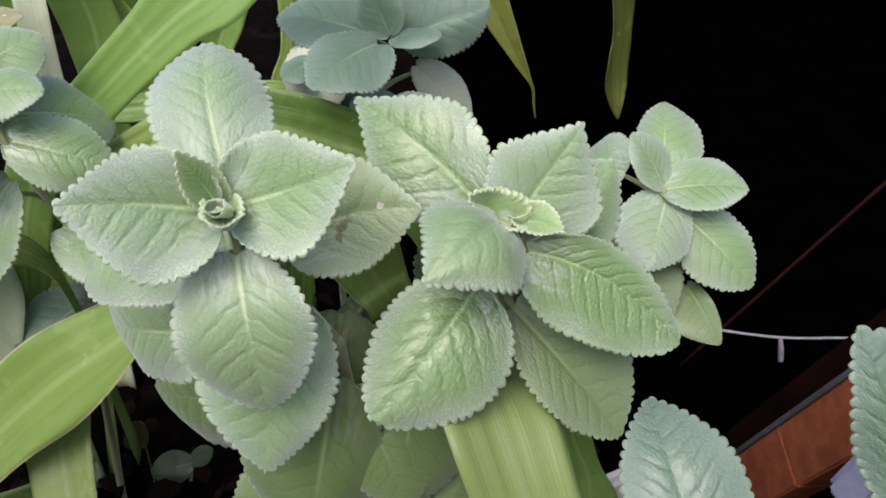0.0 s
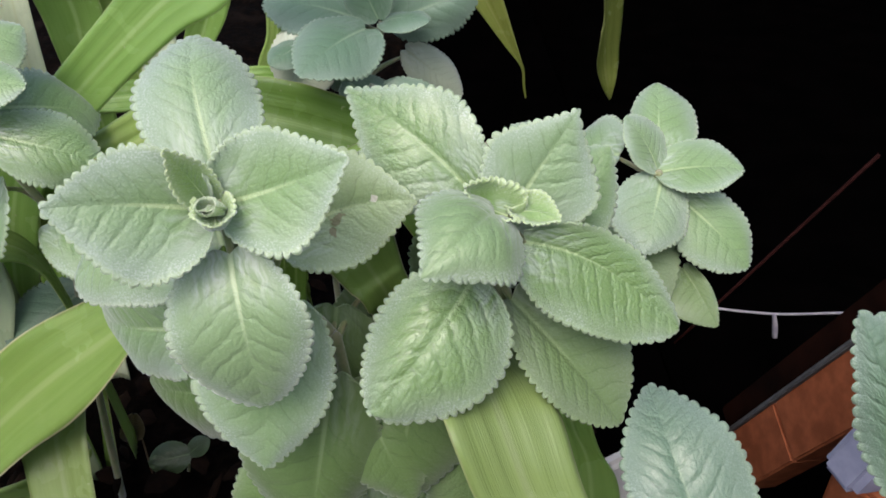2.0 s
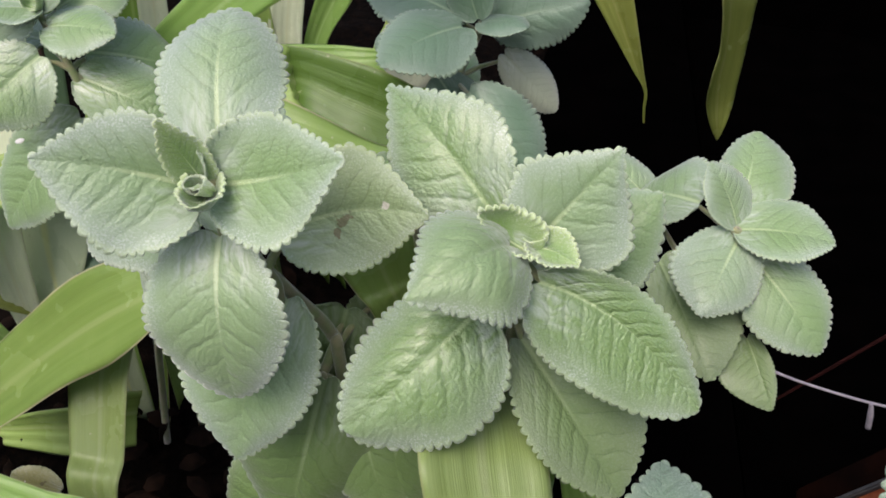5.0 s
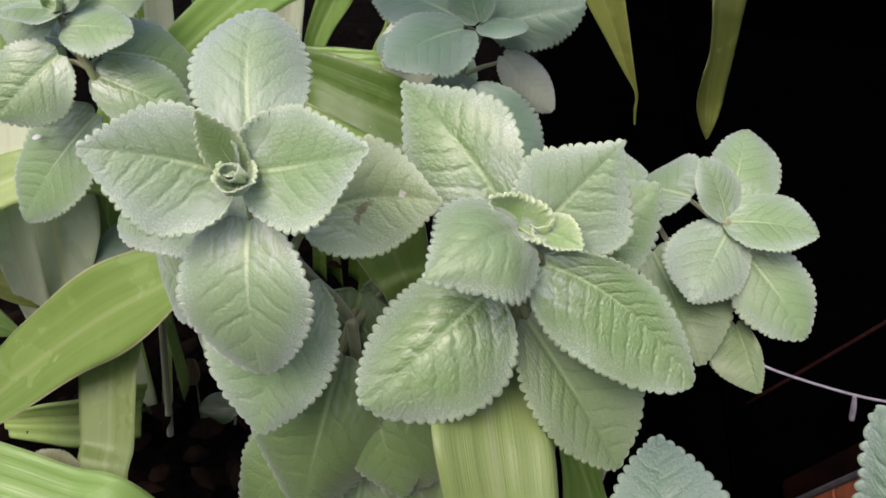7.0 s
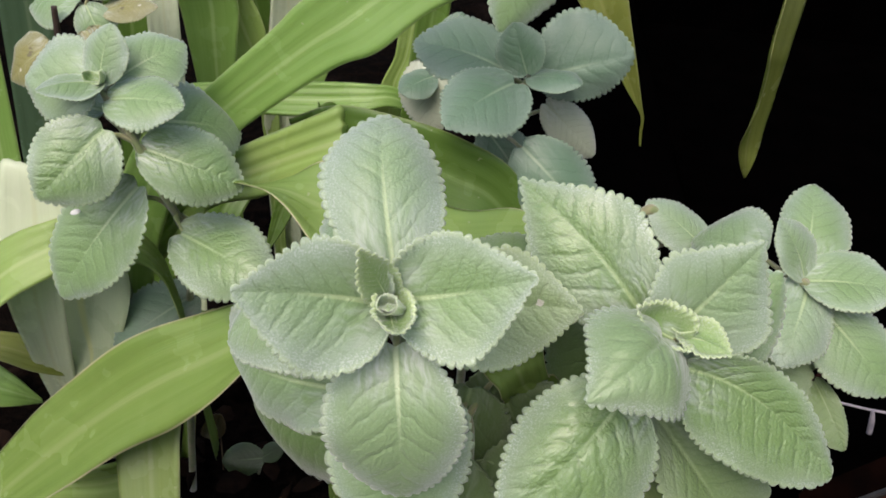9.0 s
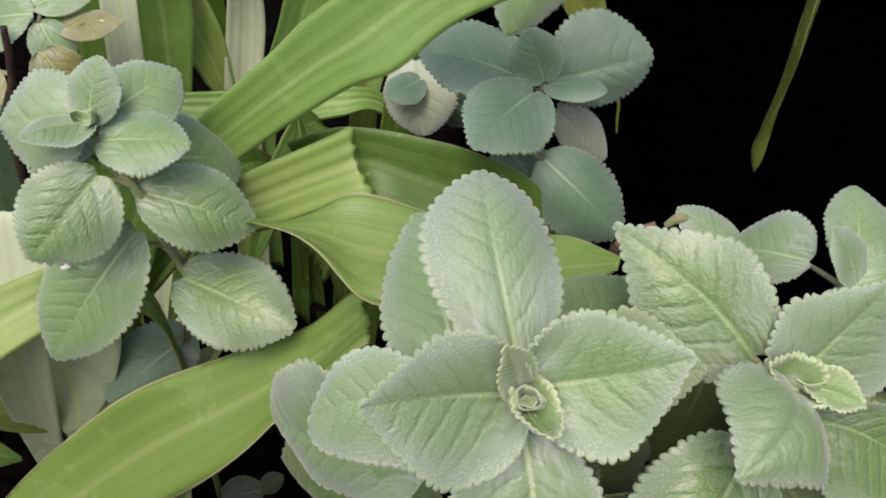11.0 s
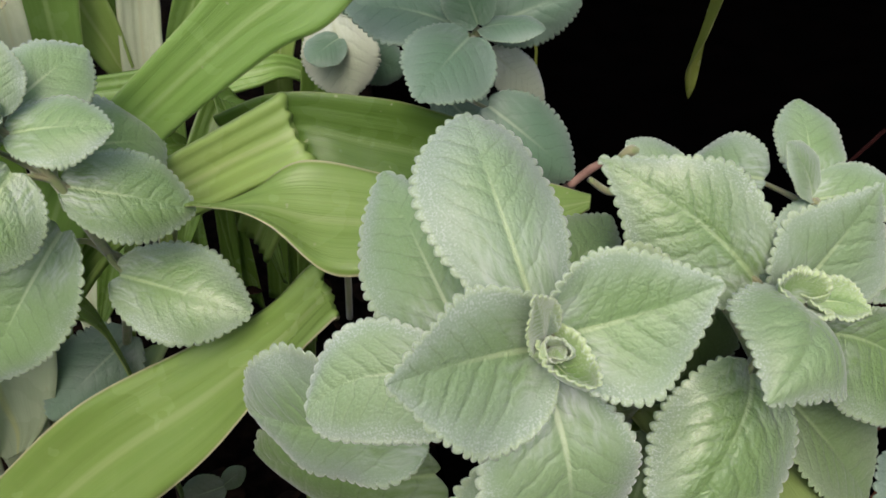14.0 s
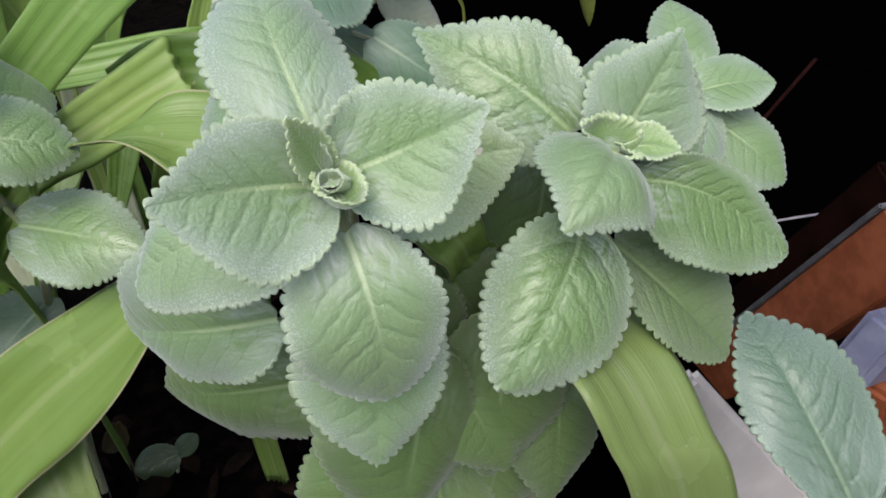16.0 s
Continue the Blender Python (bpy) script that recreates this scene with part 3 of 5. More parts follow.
leaf(front_left, A0, (-0.079, 0.251, 0.486), (-0.092, 0.300, 0.521), (-0.110, 0.268, 0.501), (-0.064, 0.277, 0.497), mid=(-0.088, 0.275, 0.512), blunt=0.75, teeth=21, peak=0.38)
leaf(front_left, A0, (-0.081, 0.237, 0.482), (-0.1245, 0.216, 0.496), (-0.100, 0.235, 0.508), (-0.091, 0.216, 0.465), mid=(-0.102, 0.226, 0.491), teeth=20, peak=0.38, wrap=0.32, blunt=-0.3)
leaf(front_left, A0, (-0.073, 0.240, 0.483), (-0.030, 0.237, 0.501), (-0.063, 0.249, 0.507), (-0.061, 0.224, 0.467), mid=(-0.053, 0.238, 0.490), teeth=20, peak=0.38, wrap=0.32, blunt=-0.2)
leaf(front_left, A0, (-0.075, 0.237, 0.463), (-0.068, 0.220, 0.404), (-0.099, 0.223, 0.443), (-0.046, 0.224, 0.441), SILVERY, mid=(-0.070, 0.2195, 0.442), blunt=1.0, teeth=21, peak=0.46)
leaf_w(front_left, None, (-0.0780, 0.239, 0.481), (-0.0865, 0.2280, 0.5095), 0.0145, (0.40, -0.85, 0.55), BUD, lift=0.10, teeth=12, fine=0.8, cup=-0.22, bow=0.04, wrap=0.35, depth=2.6, blunt=-0.2)
leaf_w(front_left, None, (-0.0776, 0.2370, 0.4800), (-0.0712, 0.2150, 0.4885), 0.0140, (0.0, 0.20, 1), BUD, lift=0.20, teeth=11, fine=0.8, cup=-0.30, bow=-0.10, wrap=0.7, depth=2.6, blunt=0.5)
leaf_w(front_left, None, (-0.0785, 0.2350, 0.4830), (-0.0805, 0.2275, 0.4880), 0.0062, (0.6, -0.4, 0.7), DOWNY, lift=0.30, teeth=8, fine=0.5, cup=-0.5, bow=-0.3, depth=2.4)
leaf_w(front_left, None, (-0.0765, 0.2350, 0.4830), (-0.0738, 0.2275, 0.4885), 0.0062, (-0.7, -0.4, 0.6), DOWNY, lift=0.30, teeth=8, fine=0.5, cup=-0.5, bow=-0.3, depth=2.4)
leaf_w(front_left, None, (-0.0775, 0.2350, 0.4828), (-0.0762, 0.2270, 0.4872), 0.0060, (0.0, -0.5, 0.8), DOWNY, lift=0.25, teeth=7, fine=0.5, cup=-0.4, bow=0.2, depth=2.4)
A1 = (-0.066, 0.252, 0.440)
leaf(front_left, A1, (-0.060, 0.259, 0.455), (-0.0085, 0.268, 0.465), (-0.033, 0.277, 0.482), (-0.040, 0.256, 0.440), SPOTTED, mid=(-0.034, 0.268, 0.463), teeth=19, blunt=-0.4, label="leaf with brown blemishes")
leaf(front_left, A1, (-0.092, 0.250, 0.452), (-0.147, 0.261, 0.434), (-0.122, 0.276, 0.462), (-0.113, 0.246, 0.433), SILVERY, mid=(-0.125, 0.261, 0.450), blunt=1.0, teeth=19)
A2 = (-0.052, 0.267, 0.375)
leaf(front_left, A2, (-0.106, 0.282, 0.392), (-0.178, 0.332, 0.358), (-0.146, 0.310, 0.418), (-0.134, 0.290, 0.352), blunt=0.8, bow=0.08, teeth=20)
leaf(front_left, None, (-0.095, 0.305, 0.330), (-0.186, 0.375, 0.270), (-0.150, 0.362, 0.322), (-0.138, 0.338, 0.258), DEEP, blunt=1.0, teeth=19)
leaf(front_left, A1, (-0.060, 0.255, 0.425), (-0.075, 0.227, 0.360), (-0.100, 0.237, 0.392), (-0.043, 0.243, 0.397), mid=(-0.070, 0.236, 0.395), teeth=21)
leaf(front_left, A2, (-0.049, 0.262, 0.378), (-0.072, 0.258, 0.262), (-0.100, 0.272, 0.315), (-0.030, 0.266, 0.318), DEEP, mid=(-0.060, 0.252, 0.320), teeth=22)

front_right = thing("plectranthus_plant", (0.02, 0.34, 0.0), "silver-green felted herb with glossy quilted scalloped leaves", "plant", "silver-leaved herbs")
B0 = (0.027, 0.274, 0.450)
tube("stem", [(0.029, 0.272, 0.456), B0, (0.028, 0.280, 0.42), (0.025, 0.29, 0.34), (0.02, 0.32, 0.18), (0.02, 0.34, -0.01)], [0.0022, 0.003, 0.0036, 0.004, 0.0045, 0.005], STEM, front_right, 12)
leaf(front_right, B0, (0.014, 0.284, 0.459), (-0.038, 0.318, 0.491), (-0.028, 0.288, 0.460), (0.016, 0.300, 0.488), mid=(-0.010, 0.295, 0.480), teeth=22, quilt=1.3, blunt=-0.8, mat=GLOSSY)
leaf(front_right, B0, (0.028, 0.279, 0.449), (0.0565, 0.291, 0.492), (0.016, 0.287, 0.474), (0.062, 0.282, 0.461), mid=(0.044, 0.284, 0.474), teeth=19, blunt=-1.3, peak=0.36)
leaf(front_right, B0, (0.022, 0.266, 0.459), (-0.007, 0.229, 0.456), (-0.008, 0.262, 0.467), (0.033, 0.247, 0.445), mid=(0.013, 0.245, 0.467), teeth=19, cup=0.2, blunt=-0.5, mat=SMOOTH)
leaf(front_right, B0, (0.035, 0.264, 0.447), (0.101, 0.258, 0.405), (0.072, 0.276, 0.443), (0.052, 0.249, 0.414), mid=(0.068, 0.266, 0.432), teeth=23, quilt=1.0, blunt=0.9, mat=GLOSSY)
leaf(front_right, B0, (0.013, 0.265, 0.428), (-0.028, 0.225, 0.392), (-0.029, 0.252, 0.418), (0.032, 0.250, 0.404), mid=(-0.001, 0.243, 0.420), teeth=22, quilt=1.7, blunt=1.0, peak=0.46, mat=GLOSSY)
leaf_w(front_right, None, (0.030, 0.271, 0.457), (0.0475, 0.262, 0.4585), 0.0165, (0.15, -0.45, 1), BUD, lift=0.30, teeth=12, fine=0.8, cup=-0.45, bow=0.12, wrap=0.5, depth=2.6)
leaf_w(front_right, None, (0.0275, 0.270, 0.456), (0.0100, 0.264, 0.4725), 0.0175, (0.55, -0.55, 0.75), BUD, lift=0.30, teeth=12, fine=0.8, cup=-0.45, bow=-0.10, wrap=0.6, depth=2.6)
leaf_w(front_right, None, (0.029, 0.273, 0.457), (0.034, 0.268, 0.463), 0.006, (-0.4, 0.1, 0.8), BUD, lift=0.30, teeth=9, fine=0.5, cup=-0.4, bow=-0.3)
B1 = (0.028, 0.281, 0.415)
leaf(front_right, B1, (0.031, 0.271, 0.412), (0.080, 0.250, 0.357), (0.042, 0.243, 0.382), (0.093, 0.272, 0.382), DEEP, teeth=22, bow=0.05, blunt=0.5)
leaf_w(front_right, B1, (0.040, 0.292, 0.425), (0.076, 0.312, 0.464), 0.046, (0.1, -0.7, 0.7), teeth=19)
leaf_w(front_right, B1, (-0.010, 0.278, 0.378), (-0.024, 0.262, 0.288), 0.066, (-0.1, -1, 0.35), DEEP, teeth=21)
leaf_w(front_right, (0.025, 0.29, 0.34), (0.016, 0.284, 0.340), (0.010, 0.264, 0.252), 0.052, (0.05, -1, 0.35), DEEP, teeth=20)
leaf(front_left, A1, (-0.090, 0.277, 0.440), (-0.113, 0.352, 0.468), (-0.125, 0.318, 0.446), (-0.083, 0.325, 0.462), teeth=21)
leaf_w(front_left, A2, (-0.048, 0.290, 0.395), (-0.058, 0.280, 0.330), 0.056, (0.15, -1, 0.35), DEEP, teeth=20)
leaf_w(front_left, A2, (-0.038, 0.300, 0.400), (-0.012, 0.300, 0.345), 0.050, (-0.1, -1, 0.4), DEEP, teeth=20)
leaf_w(front_right, B1, (0.018, 0.318, 0.432), (0.004, 0.305, 0.365), 0.055, (-0.1, -0.9, 0.5), DEEP, teeth=20)
low_plant = thing("plectranthus_plant", (0.14, 0.22, 0.0), "low bluish grey-green felted herb with large leaves", "plant", "silver-leaved herbs")
tube("stem", [(0.125, 0.192, 0.302), (0.132, 0.20, 0.2), (0.14, 0.22, -0.01)], [0.003, 0.004, 0.005], STEM, low_plant, 10)
leaf(low_plant, (0.125, 0.192, 0.302), (0.117, 0.196, 0.315), (0.096, 0.267, 0.363), (0.078, 0.238, 0.352), (0.134, 0.226, 0.350), QUILTED, mid=(0.101, 0.228, 0.352), teeth=22, quilt=1.6)
leaf_w(low_plant, (0.125, 0.192, 0.302), (0.135, 0.20, 0.295), (0.175, 0.23, 0.27), 0.05, (0.2, -0.5, 0.8), QUILTED, teeth=19)
leaf(low_plant, (0.125, 0.192, 0.302), (0.185, 0.190, 0.36), (0.148, 0.218, 0.444), (0.153, 0.200, 0.398), (0.21, 0.215, 0.41), QUILTED, teeth=21, quilt=1.6)

# ---- plant at the edge of the dark ----
edge_plant = thing("plectranthus_plant", (0.10, 0.45, 0.0), "small silver-green felted herb against the dark shade", "plant", "silver-leaved herbs")
C0 = (0.130, 0.408, 0.392)
tube("stem", [(0.131, 0.406, 0.398), C0, (0.122, 0.42, 0.35), (0.108, 0.435, 0.2), (0.10, 0.45, -0.01)], [0.002, 0.003, 0.0035, 0.004, 0.0045], STEM, edge_plant, 10)
leaf(edge_plant, C0, (0.132, 0.418, 0.402), (0.139, 0.462, 0.430), (0.121, 0.448, 0.416), (0.161, 0.438, 0.412), blunt=1.0, teeth=19, fine=0.7)
leaf(edge_plant, C0, (0.1305, 0.411, 0.398), (0.110, 0.419, 0.428), (0.109, 0.406, 0.415), (0.136, 0.423, 0.411), teeth=20, blunt=0.5, fine=0.7)
leaf(edge_plant, C0, (0.132, 0.409, 0.396), (0.177, 0.399, 0.403), (0.156, 0.425, 0.410), (0.145, 0.385, 0.394), teeth=22, blunt=0.5, fine=0.7)
leaf(edge_plant, C0, (0.133, 0.406, 0.394), (0.1155, 0.363, 0.370), (0.105, 0.405, 0.388), (0.146, 0.384, 0.377), teeth=22, blunt=0.2, fine=0.7, peak=0.46)
leaf(edge_plant, C0, (0.141, 0.404, 0.384), (0.182, 0.374, 0.351), (0.139, 0.379, 0.361), (0.187, 0.394, 0.369), teeth=20, blunt=0.8, fine=0.7)
leaf(edge_plant, C0, (0.113, 0.432, 0.396), (0.083, 0.473, 0.374), (0.100, 0.487, 0.393), (0.097, 0.436, 0.372), teeth=19, blunt=0.6, fine=0.7)
leaf(edge_plant, (0.122, 0.42, 0.35), (0.097, 0.415, 0.364), (0.129, 0.357, 0.333), (0.101, 0.379, 0.344), (0.148, 0.380, 0.352), DEEP, teeth=19, blunt=0.5, fine=0.7)
leaf(edge_plant, (0.122, 0.42, 0.35), (0.149, 0.387, 0.342), (0.163, 0.354, 0.323), (0.134, 0.368, 0.329), (0.161, 0.374, 0.340), DEEP, teeth=20, blunt=0.2, fine=0.7)
leaf_w(edge_plant, (0.122, 0.42, 0.35), (0.095, 0.475, 0.365), (0.052, 0.491, 0.389), 0.034, (0.1, -0.6, 0.8), teeth=18, blunt=0.5)

# ---- bluish plant at the back ----
back_plant = thing("plectranthus_plant", (-0.06, 0.60, 0.0), "bluish green felted herb at the back of the bed", "plant", "silver-leaved herbs")
D0 = (-0.037, 0.548, 0.436)
tube("stem", [(-0.037, 0.548, 0.442), D0, (-0.052, 0.545, 0.38), (-0.06, 0.56, 0.2), (-0.06, 0.60, -0.01)], [0.0022, 0.003, 0.0035, 0.004, 0.0045], STEM, back_plant, 10)
leaf(back_plant, D0, (-0.045, 0.526, 0.446), (-0.084, 0.468, 0.437), (-0.084, 0.514, 0.452), (-0.033, 0.497, 0.431), BLUISH, teeth=21, blunt=0.3, fine=0.7)
leaf(back_plant, (-0.050, 0.546, 0.40), (-0.034, 0.508, 0.409), (0.020, 0.488, 0.367), (0.000, 0.521, 0.408), (-0.038, 0.498, 0.375), BLUISH, teeth=21, blunt=0.5, fine=0.7)
leaf(back_plant, D0, (-0.028, 0.554, 0.441), (0.033, 0.556, 0.464), (-0.004, 0.574, 0.486), (0.012, 0.550, 0.432), BLUISH, teeth=21, blunt=0.8, fine=0.7)
leaf(back_plant, D0, (-0.048, 0.552, 0.442), (-0.117, 0.556, 0.456), (-0.080, 0.588, 0.466), (-0.091, 0.522, 0.444), BLUISH, teeth=21, blunt=0.8, fine=0.7)
leaf(back_plant, None, (-0.037, 0.541, 0.448), (-0.050, 0.547, 0.480), (-0.060, 0.545, 0.462), (-0.026, 0.541, 0.467), BLUISH, teeth=20, blunt=0.6, fine=0.6)
leaf_w(back_plant, None, (-0.034, 0.540, 0.446), (-0.002, 0.516, 0.454), 0.028, (0.1, -0.4, 0.9), BLUISH, teeth=20, blunt=0.8)
leaf_w(back_plant, None, (-0.028, 0.62, 0.545), (-0.060, 0.578, 0.462), 0.060, (0.0, -1, 0.45), SILVER, teeth=20, blunt=0.5)
leaf_w(back_plant, (-0.052, 0.545, 0.38), (-0.060, 0.535, 0.405), (-0.025, 0.515, 0.370), 0.045, (0.1, -0.7, 0.7), BLUISH, teeth=22, blunt=0.8)
leaf_w(back_plant, (-0.052, 0.545, 0.40), (-0.02, 0.57, 0.415), (0.022, 0.575, 0.375), 0.034, (0.1, -0.8, 0.5), PALE, teeth=20, blunt=0.8)

# ---- plant at the side ----
side_plant = thing("plectranthus_plant", (-0.31, 0.50, 0.0), "silver-green felted herb with a leaning stem among strap leaves", "plant", "silver-leaved herbs")
E0 = (-0.284, 0.437, 0.448)
E1, E2 = (-0.264, 0.426, 0.425), (-0.259, 0.452, 0.36)
tube("stem", [(-0.285, 0.436, 0.457), E0, E1, (-0.259, 0.430, 0.400), E2, (-0.26, 0.473, 0.324), (-0.285, 0.49, 0.2), (-0.31, 0.50, -0.01)], [0.0018, 0.0024, 0.0026, 0.0028, 0.003, 0.0034], STEM, side_plant, 10)
leaf_w(side_plant, None, (-0.285, 0.437, 0.456), (-0.278, 0.449, 0.487), 0.030, (-0.1, -0.95, 0.4), teeth=18, blunt=0.5)
leaf_w(side_plant, None, (-0.2845, 0.4355, 0.457), (-0.2800, 0.4290, 0.4655), 0.009, (-0.3, -0.6, 0.7), BUD, teeth=8, fine=0.5, cup=-0.4, bow=-0.25, wrap=0.5, depth=2.4)
leaf_w(side_plant, None, (-0.2850, 0.4350, 0.457), (-0.2910, 0.4300, 0.4635), 0.008, (0.4, -0.6, 0.7), BUD, teeth=8, fine=0.5, cup=-0.4, bow=-0.25, wrap=0.5, depth=2.4)
leaf_w(side_plant, E0, (-0.288, 0.440, 0.455), (-0.331, 0.436, 0.452), 0.058, (0.05, -0.8, 0.6), teeth=22, blunt=0.5)
leaf_w(side_plant, E0, (-0.280, 0.446, 0.454), (-0.249, 0.478, 0.468), 0.046, (0.0, -0.75, 0.65), teeth=19, blunt=0.5)
leaf_w(side_plant, E0, (-0.279, 0.433, 0.447), (-0.232, 0.429, 0.450), 0.040, (0.1, -0.5, 0.85), teeth=19, blunt=0.5)
leaf_w(side_plant, None, (-0.284, 0.435, 0.456), (-0.308, 0.410, 0.459), 0.030, (-0.1, -0.3, 0.95), teeth=18, cup=-0.3, blunt=0.5)
leaf(side_plant, E1, (-0.279, 0.420, 0.434), (-0.309, 0.389, 0.401), (-0.318, 0.400, 0.424), (-0.262, 0.415, 0.412), teeth=20, mat=GLOSSY, blunt=0.5)
leaf(side_plant, E1, (-0.260, 0.427, 0.420), (-0.204, 0.437, 0.395), (-0.234, 0.452, 0.425), (-0.237, 0.417, 0.390), teeth=20, mat=GLOSSY, blunt=0.5)
leaf_w(side_plant, E1, (-0.266, 0.448, 0.428), (-0.225, 0.495, 0.402), 0.062, (0, -0.7, 0.7), teeth=19, blunt=0.8)
leaf_w(side_plant, E1, (-0.292, 0.446, 0.432), (-0.336, 0.462, 0.424), 0.046, (-0.1, -0.5, 0.85), teeth=19, blunt=0.5)
leaf(side_plant, E2, (-0.272, 0.434, 0.388), (-0.324, 0.406, 0.313), (-0.326, 0.425, 0.362), (-0.264, 0.415, 0.355), teeth=22, blunt=0.5)
leaf_w(side_plant, E2, (-0.252, 0.442, 0.350), (-0.181, 0.411, 0.342), 0.060, (0.1, -0.65, 0.78), GLOSSY, teeth=22, blunt=0.5)
leaf_w(side_plant, (-0.262, 0.485, 0.29), (-0.272, 0.487, 0.260), (-0.325, 0.452, 0.226), 0.058, (0.0, -0.75, 0.65), BLUISH, teeth=20, blunt=0.5)

petal_mesh = bmesh.new()
bmesh.ops.create_icosphere(petal_mesh, subdivisions=2, radius=1.0)
petal_mesh.transform(Matrix.Translation((-0.3074, 0.4178, 0.3743)) @ Euler((radians(40), radians(-14), radians(20))).to_matrix().to_4x4() @ Matrix.Diagonal((0.0034, 0.0019, 0.0005, 1)))
petal = mesh_object("petal", [tuple(p.co) for p in petal_mesh.verts], [[p.index for p in q.verts] for q in petal_mesh.faces], plain("white_petal", (0.72, 0.72, 0.68), (0.82, 0.82, 0.78), 300, 0.6))
petal_mesh.free()
tagged(petal, "tiny fallen white petal lying on a felted leaf", "petal")

# ---- strap-leaved plants ----
strap_front = thing("strap_leaf_plant", (-0.12, 0.46, 0.0), "clump of arching glossy green strap leaves", "plant", "strap-leaved clumps")
strap(strap_front, [((-0.17, 0.50, 0.0), (-0.15, 0.49, 0.0)), ((-0.172, 0.485, 0.2), (-0.152, 0.47, 0.2)), ((-0.156, 0.452, 0.325), (-0.144, 0.425, 0.325)), ((-0.145, 0.428, 0.352), (-0.135, 0.385, 0.357)), ((-0.147, 0.426, 0.356), (-0.138, 0.378, 0.364)),
                    ((-0.175, 0.425, 0.332), (-0.163, 0.375, 0.332)), ((-0.226, 0.425, 0.304), (-0.203, 0.375, 0.277)), ((-0.285, 0.424, 0.270), (-0.243, 0.374, 0.238)), ((-0.335, 0.42, 0.225), (-0.283, 0.372, 0.208)),
                    ((-0.378, 0.41, 0.186), (-0.330, 0.365, 0.165)), ((-0.43, 0.40, 0.12), (-0.40, 0.35, 0.11))], STRAP_RIM, fold=0.22, wavy=0.11, ribs=0.0012)
strap(strap_front, [((0.03, 0.52, 0.0), (0.03, 0.49, 0.0)), ((0.02, 0.51, 0.2), (0.02, 0.48, 0.2)), ((-0.005, 0.50, 0.340), (-0.015, 0.475, 0.305)), ((-0.038, 0.50, 0.394), (-0.053, 0.475, 0.355)), ((-0.074, 0.50, 0.414), (-0.080, 0.475, 0.366)), ((-0.112, 0.50, 0.424), (-0.108, 0.475, 0.376)), ((-0.160, 0.505, 0.426), (-0.144, 0.486, 0.388)), ((-0.20, 0.53, 0.40), (-0.19, 0.52, 0.36))], STRAP_SHADED, fold=0.25)
strap(strap_front, [((-0.20, 0.55, 0.30), (-0.18, 0.53, 0.28)), ((-0.162, 0.515, 0.408), (-0.145, 0.496, 0.372)),
                    ((-0.158, 0.502, 0.427), (-0.142, 0.482, 0.390)), ((-0.166, 0.498, 0.424), (-0.148, 0.476, 0.391)), ((-0.193, 0.498, 0.409), (-0.176, 0.478, 0.379)), ((-0.224, 0.50, 0.391), (-0.209, 0.480, 0.362)), ((-0.27, 0.51, 0.36), (-0.26, 0.50, 0.33)), ((-0.33, 0.52, 0.30), (-0.32, 0.52, 0.25))], STRAP_YELLOW, fold=0.25, ribs=0.0017)
strap(strap_front, [((-0.335, 0.53, 0.0), (-0.315, 0.52, 0.0)), ((-0.262, 0.495, 0.33), (-0.255, 0.485, 0.33)), ((-0.222, 0.452, 0.388), (-0.218, 0.445, 0.390)), ((-0.192, 0.430, 0.403), (-0.190, 0.415, 0.410)), ((-0.170, 0.430, 0.413), (-0.165, 0.392, 0.414)), ((-0.148, 0.434, 0.420), (-0.138, 0.378, 0.397)), ((-0.109, 0.432, 0.414), (-0.111, 0.376, 0.394)),
                    ((-0.067, 0.425, 0.408), (-0.080, 0.374, 0.392)), ((-0.035, 0.405, 0.422), (-0.045, 0.372, 0.408)), ((-0.012, 0.380, 0.430), (-0.014, 0.374, 0.427))], STRAP_RIM, fold=0.12, wavy=0.14, label="leaf with a wavy pale rim")
strap(strap_front, [((-0.36, 0.53, 0.0), (-0.33, 0.52, 0.0)), ((-0.365, 0.52, 0.22), (-0.325, 0.51, 0.20)), ((-0.315, 0.505, 0.365), (-0.280, 0.50, 0.345)), ((-0.254, 0.50, 0.424), (-0.225, 0.495, 0.404)), ((-0.202, 0.50, 0.473), (-0.160, 0.488, 0.457)), ((-0.178, 0.50, 0.497), (-0.129, 0.484, 0.474)),
                    ((-0.13, 0.50, 0.53), (-0.096, 0.49, 0.502)), ((-0.06, 0.50, 0.56), (-0.04, 0.49, 0.53)), ((0.02, 0.52, 0.57), (0.02, 0.51, 0.55))], STRAP, fold=0.10, tip=True)
strap(strap_front, [((-0.290, 0.350, -0.005), (-0.250, 0.350, -0.005)), ((-0.284, 0.344, 0.124), (-0.244, 0.344, 0.124)), ((-0.292, 0.365, 0.144), (-0.247, 0.365, 0.148)), ((-0.301, 0.387, 0.170), (-0.252, 0.387, 0.179)), ((-0.309, 0.408, 0.188), (-0.257, 0.408, 0.200)), ((-0.315, 0.45, 0.22), (-0.262, 0.45, 0.23)), ((-0.30, 0.50, 0.23), (-0.25, 0.50, 0.24))], STRAP_LIGHT, fold=0.2, ribs=0.0007)
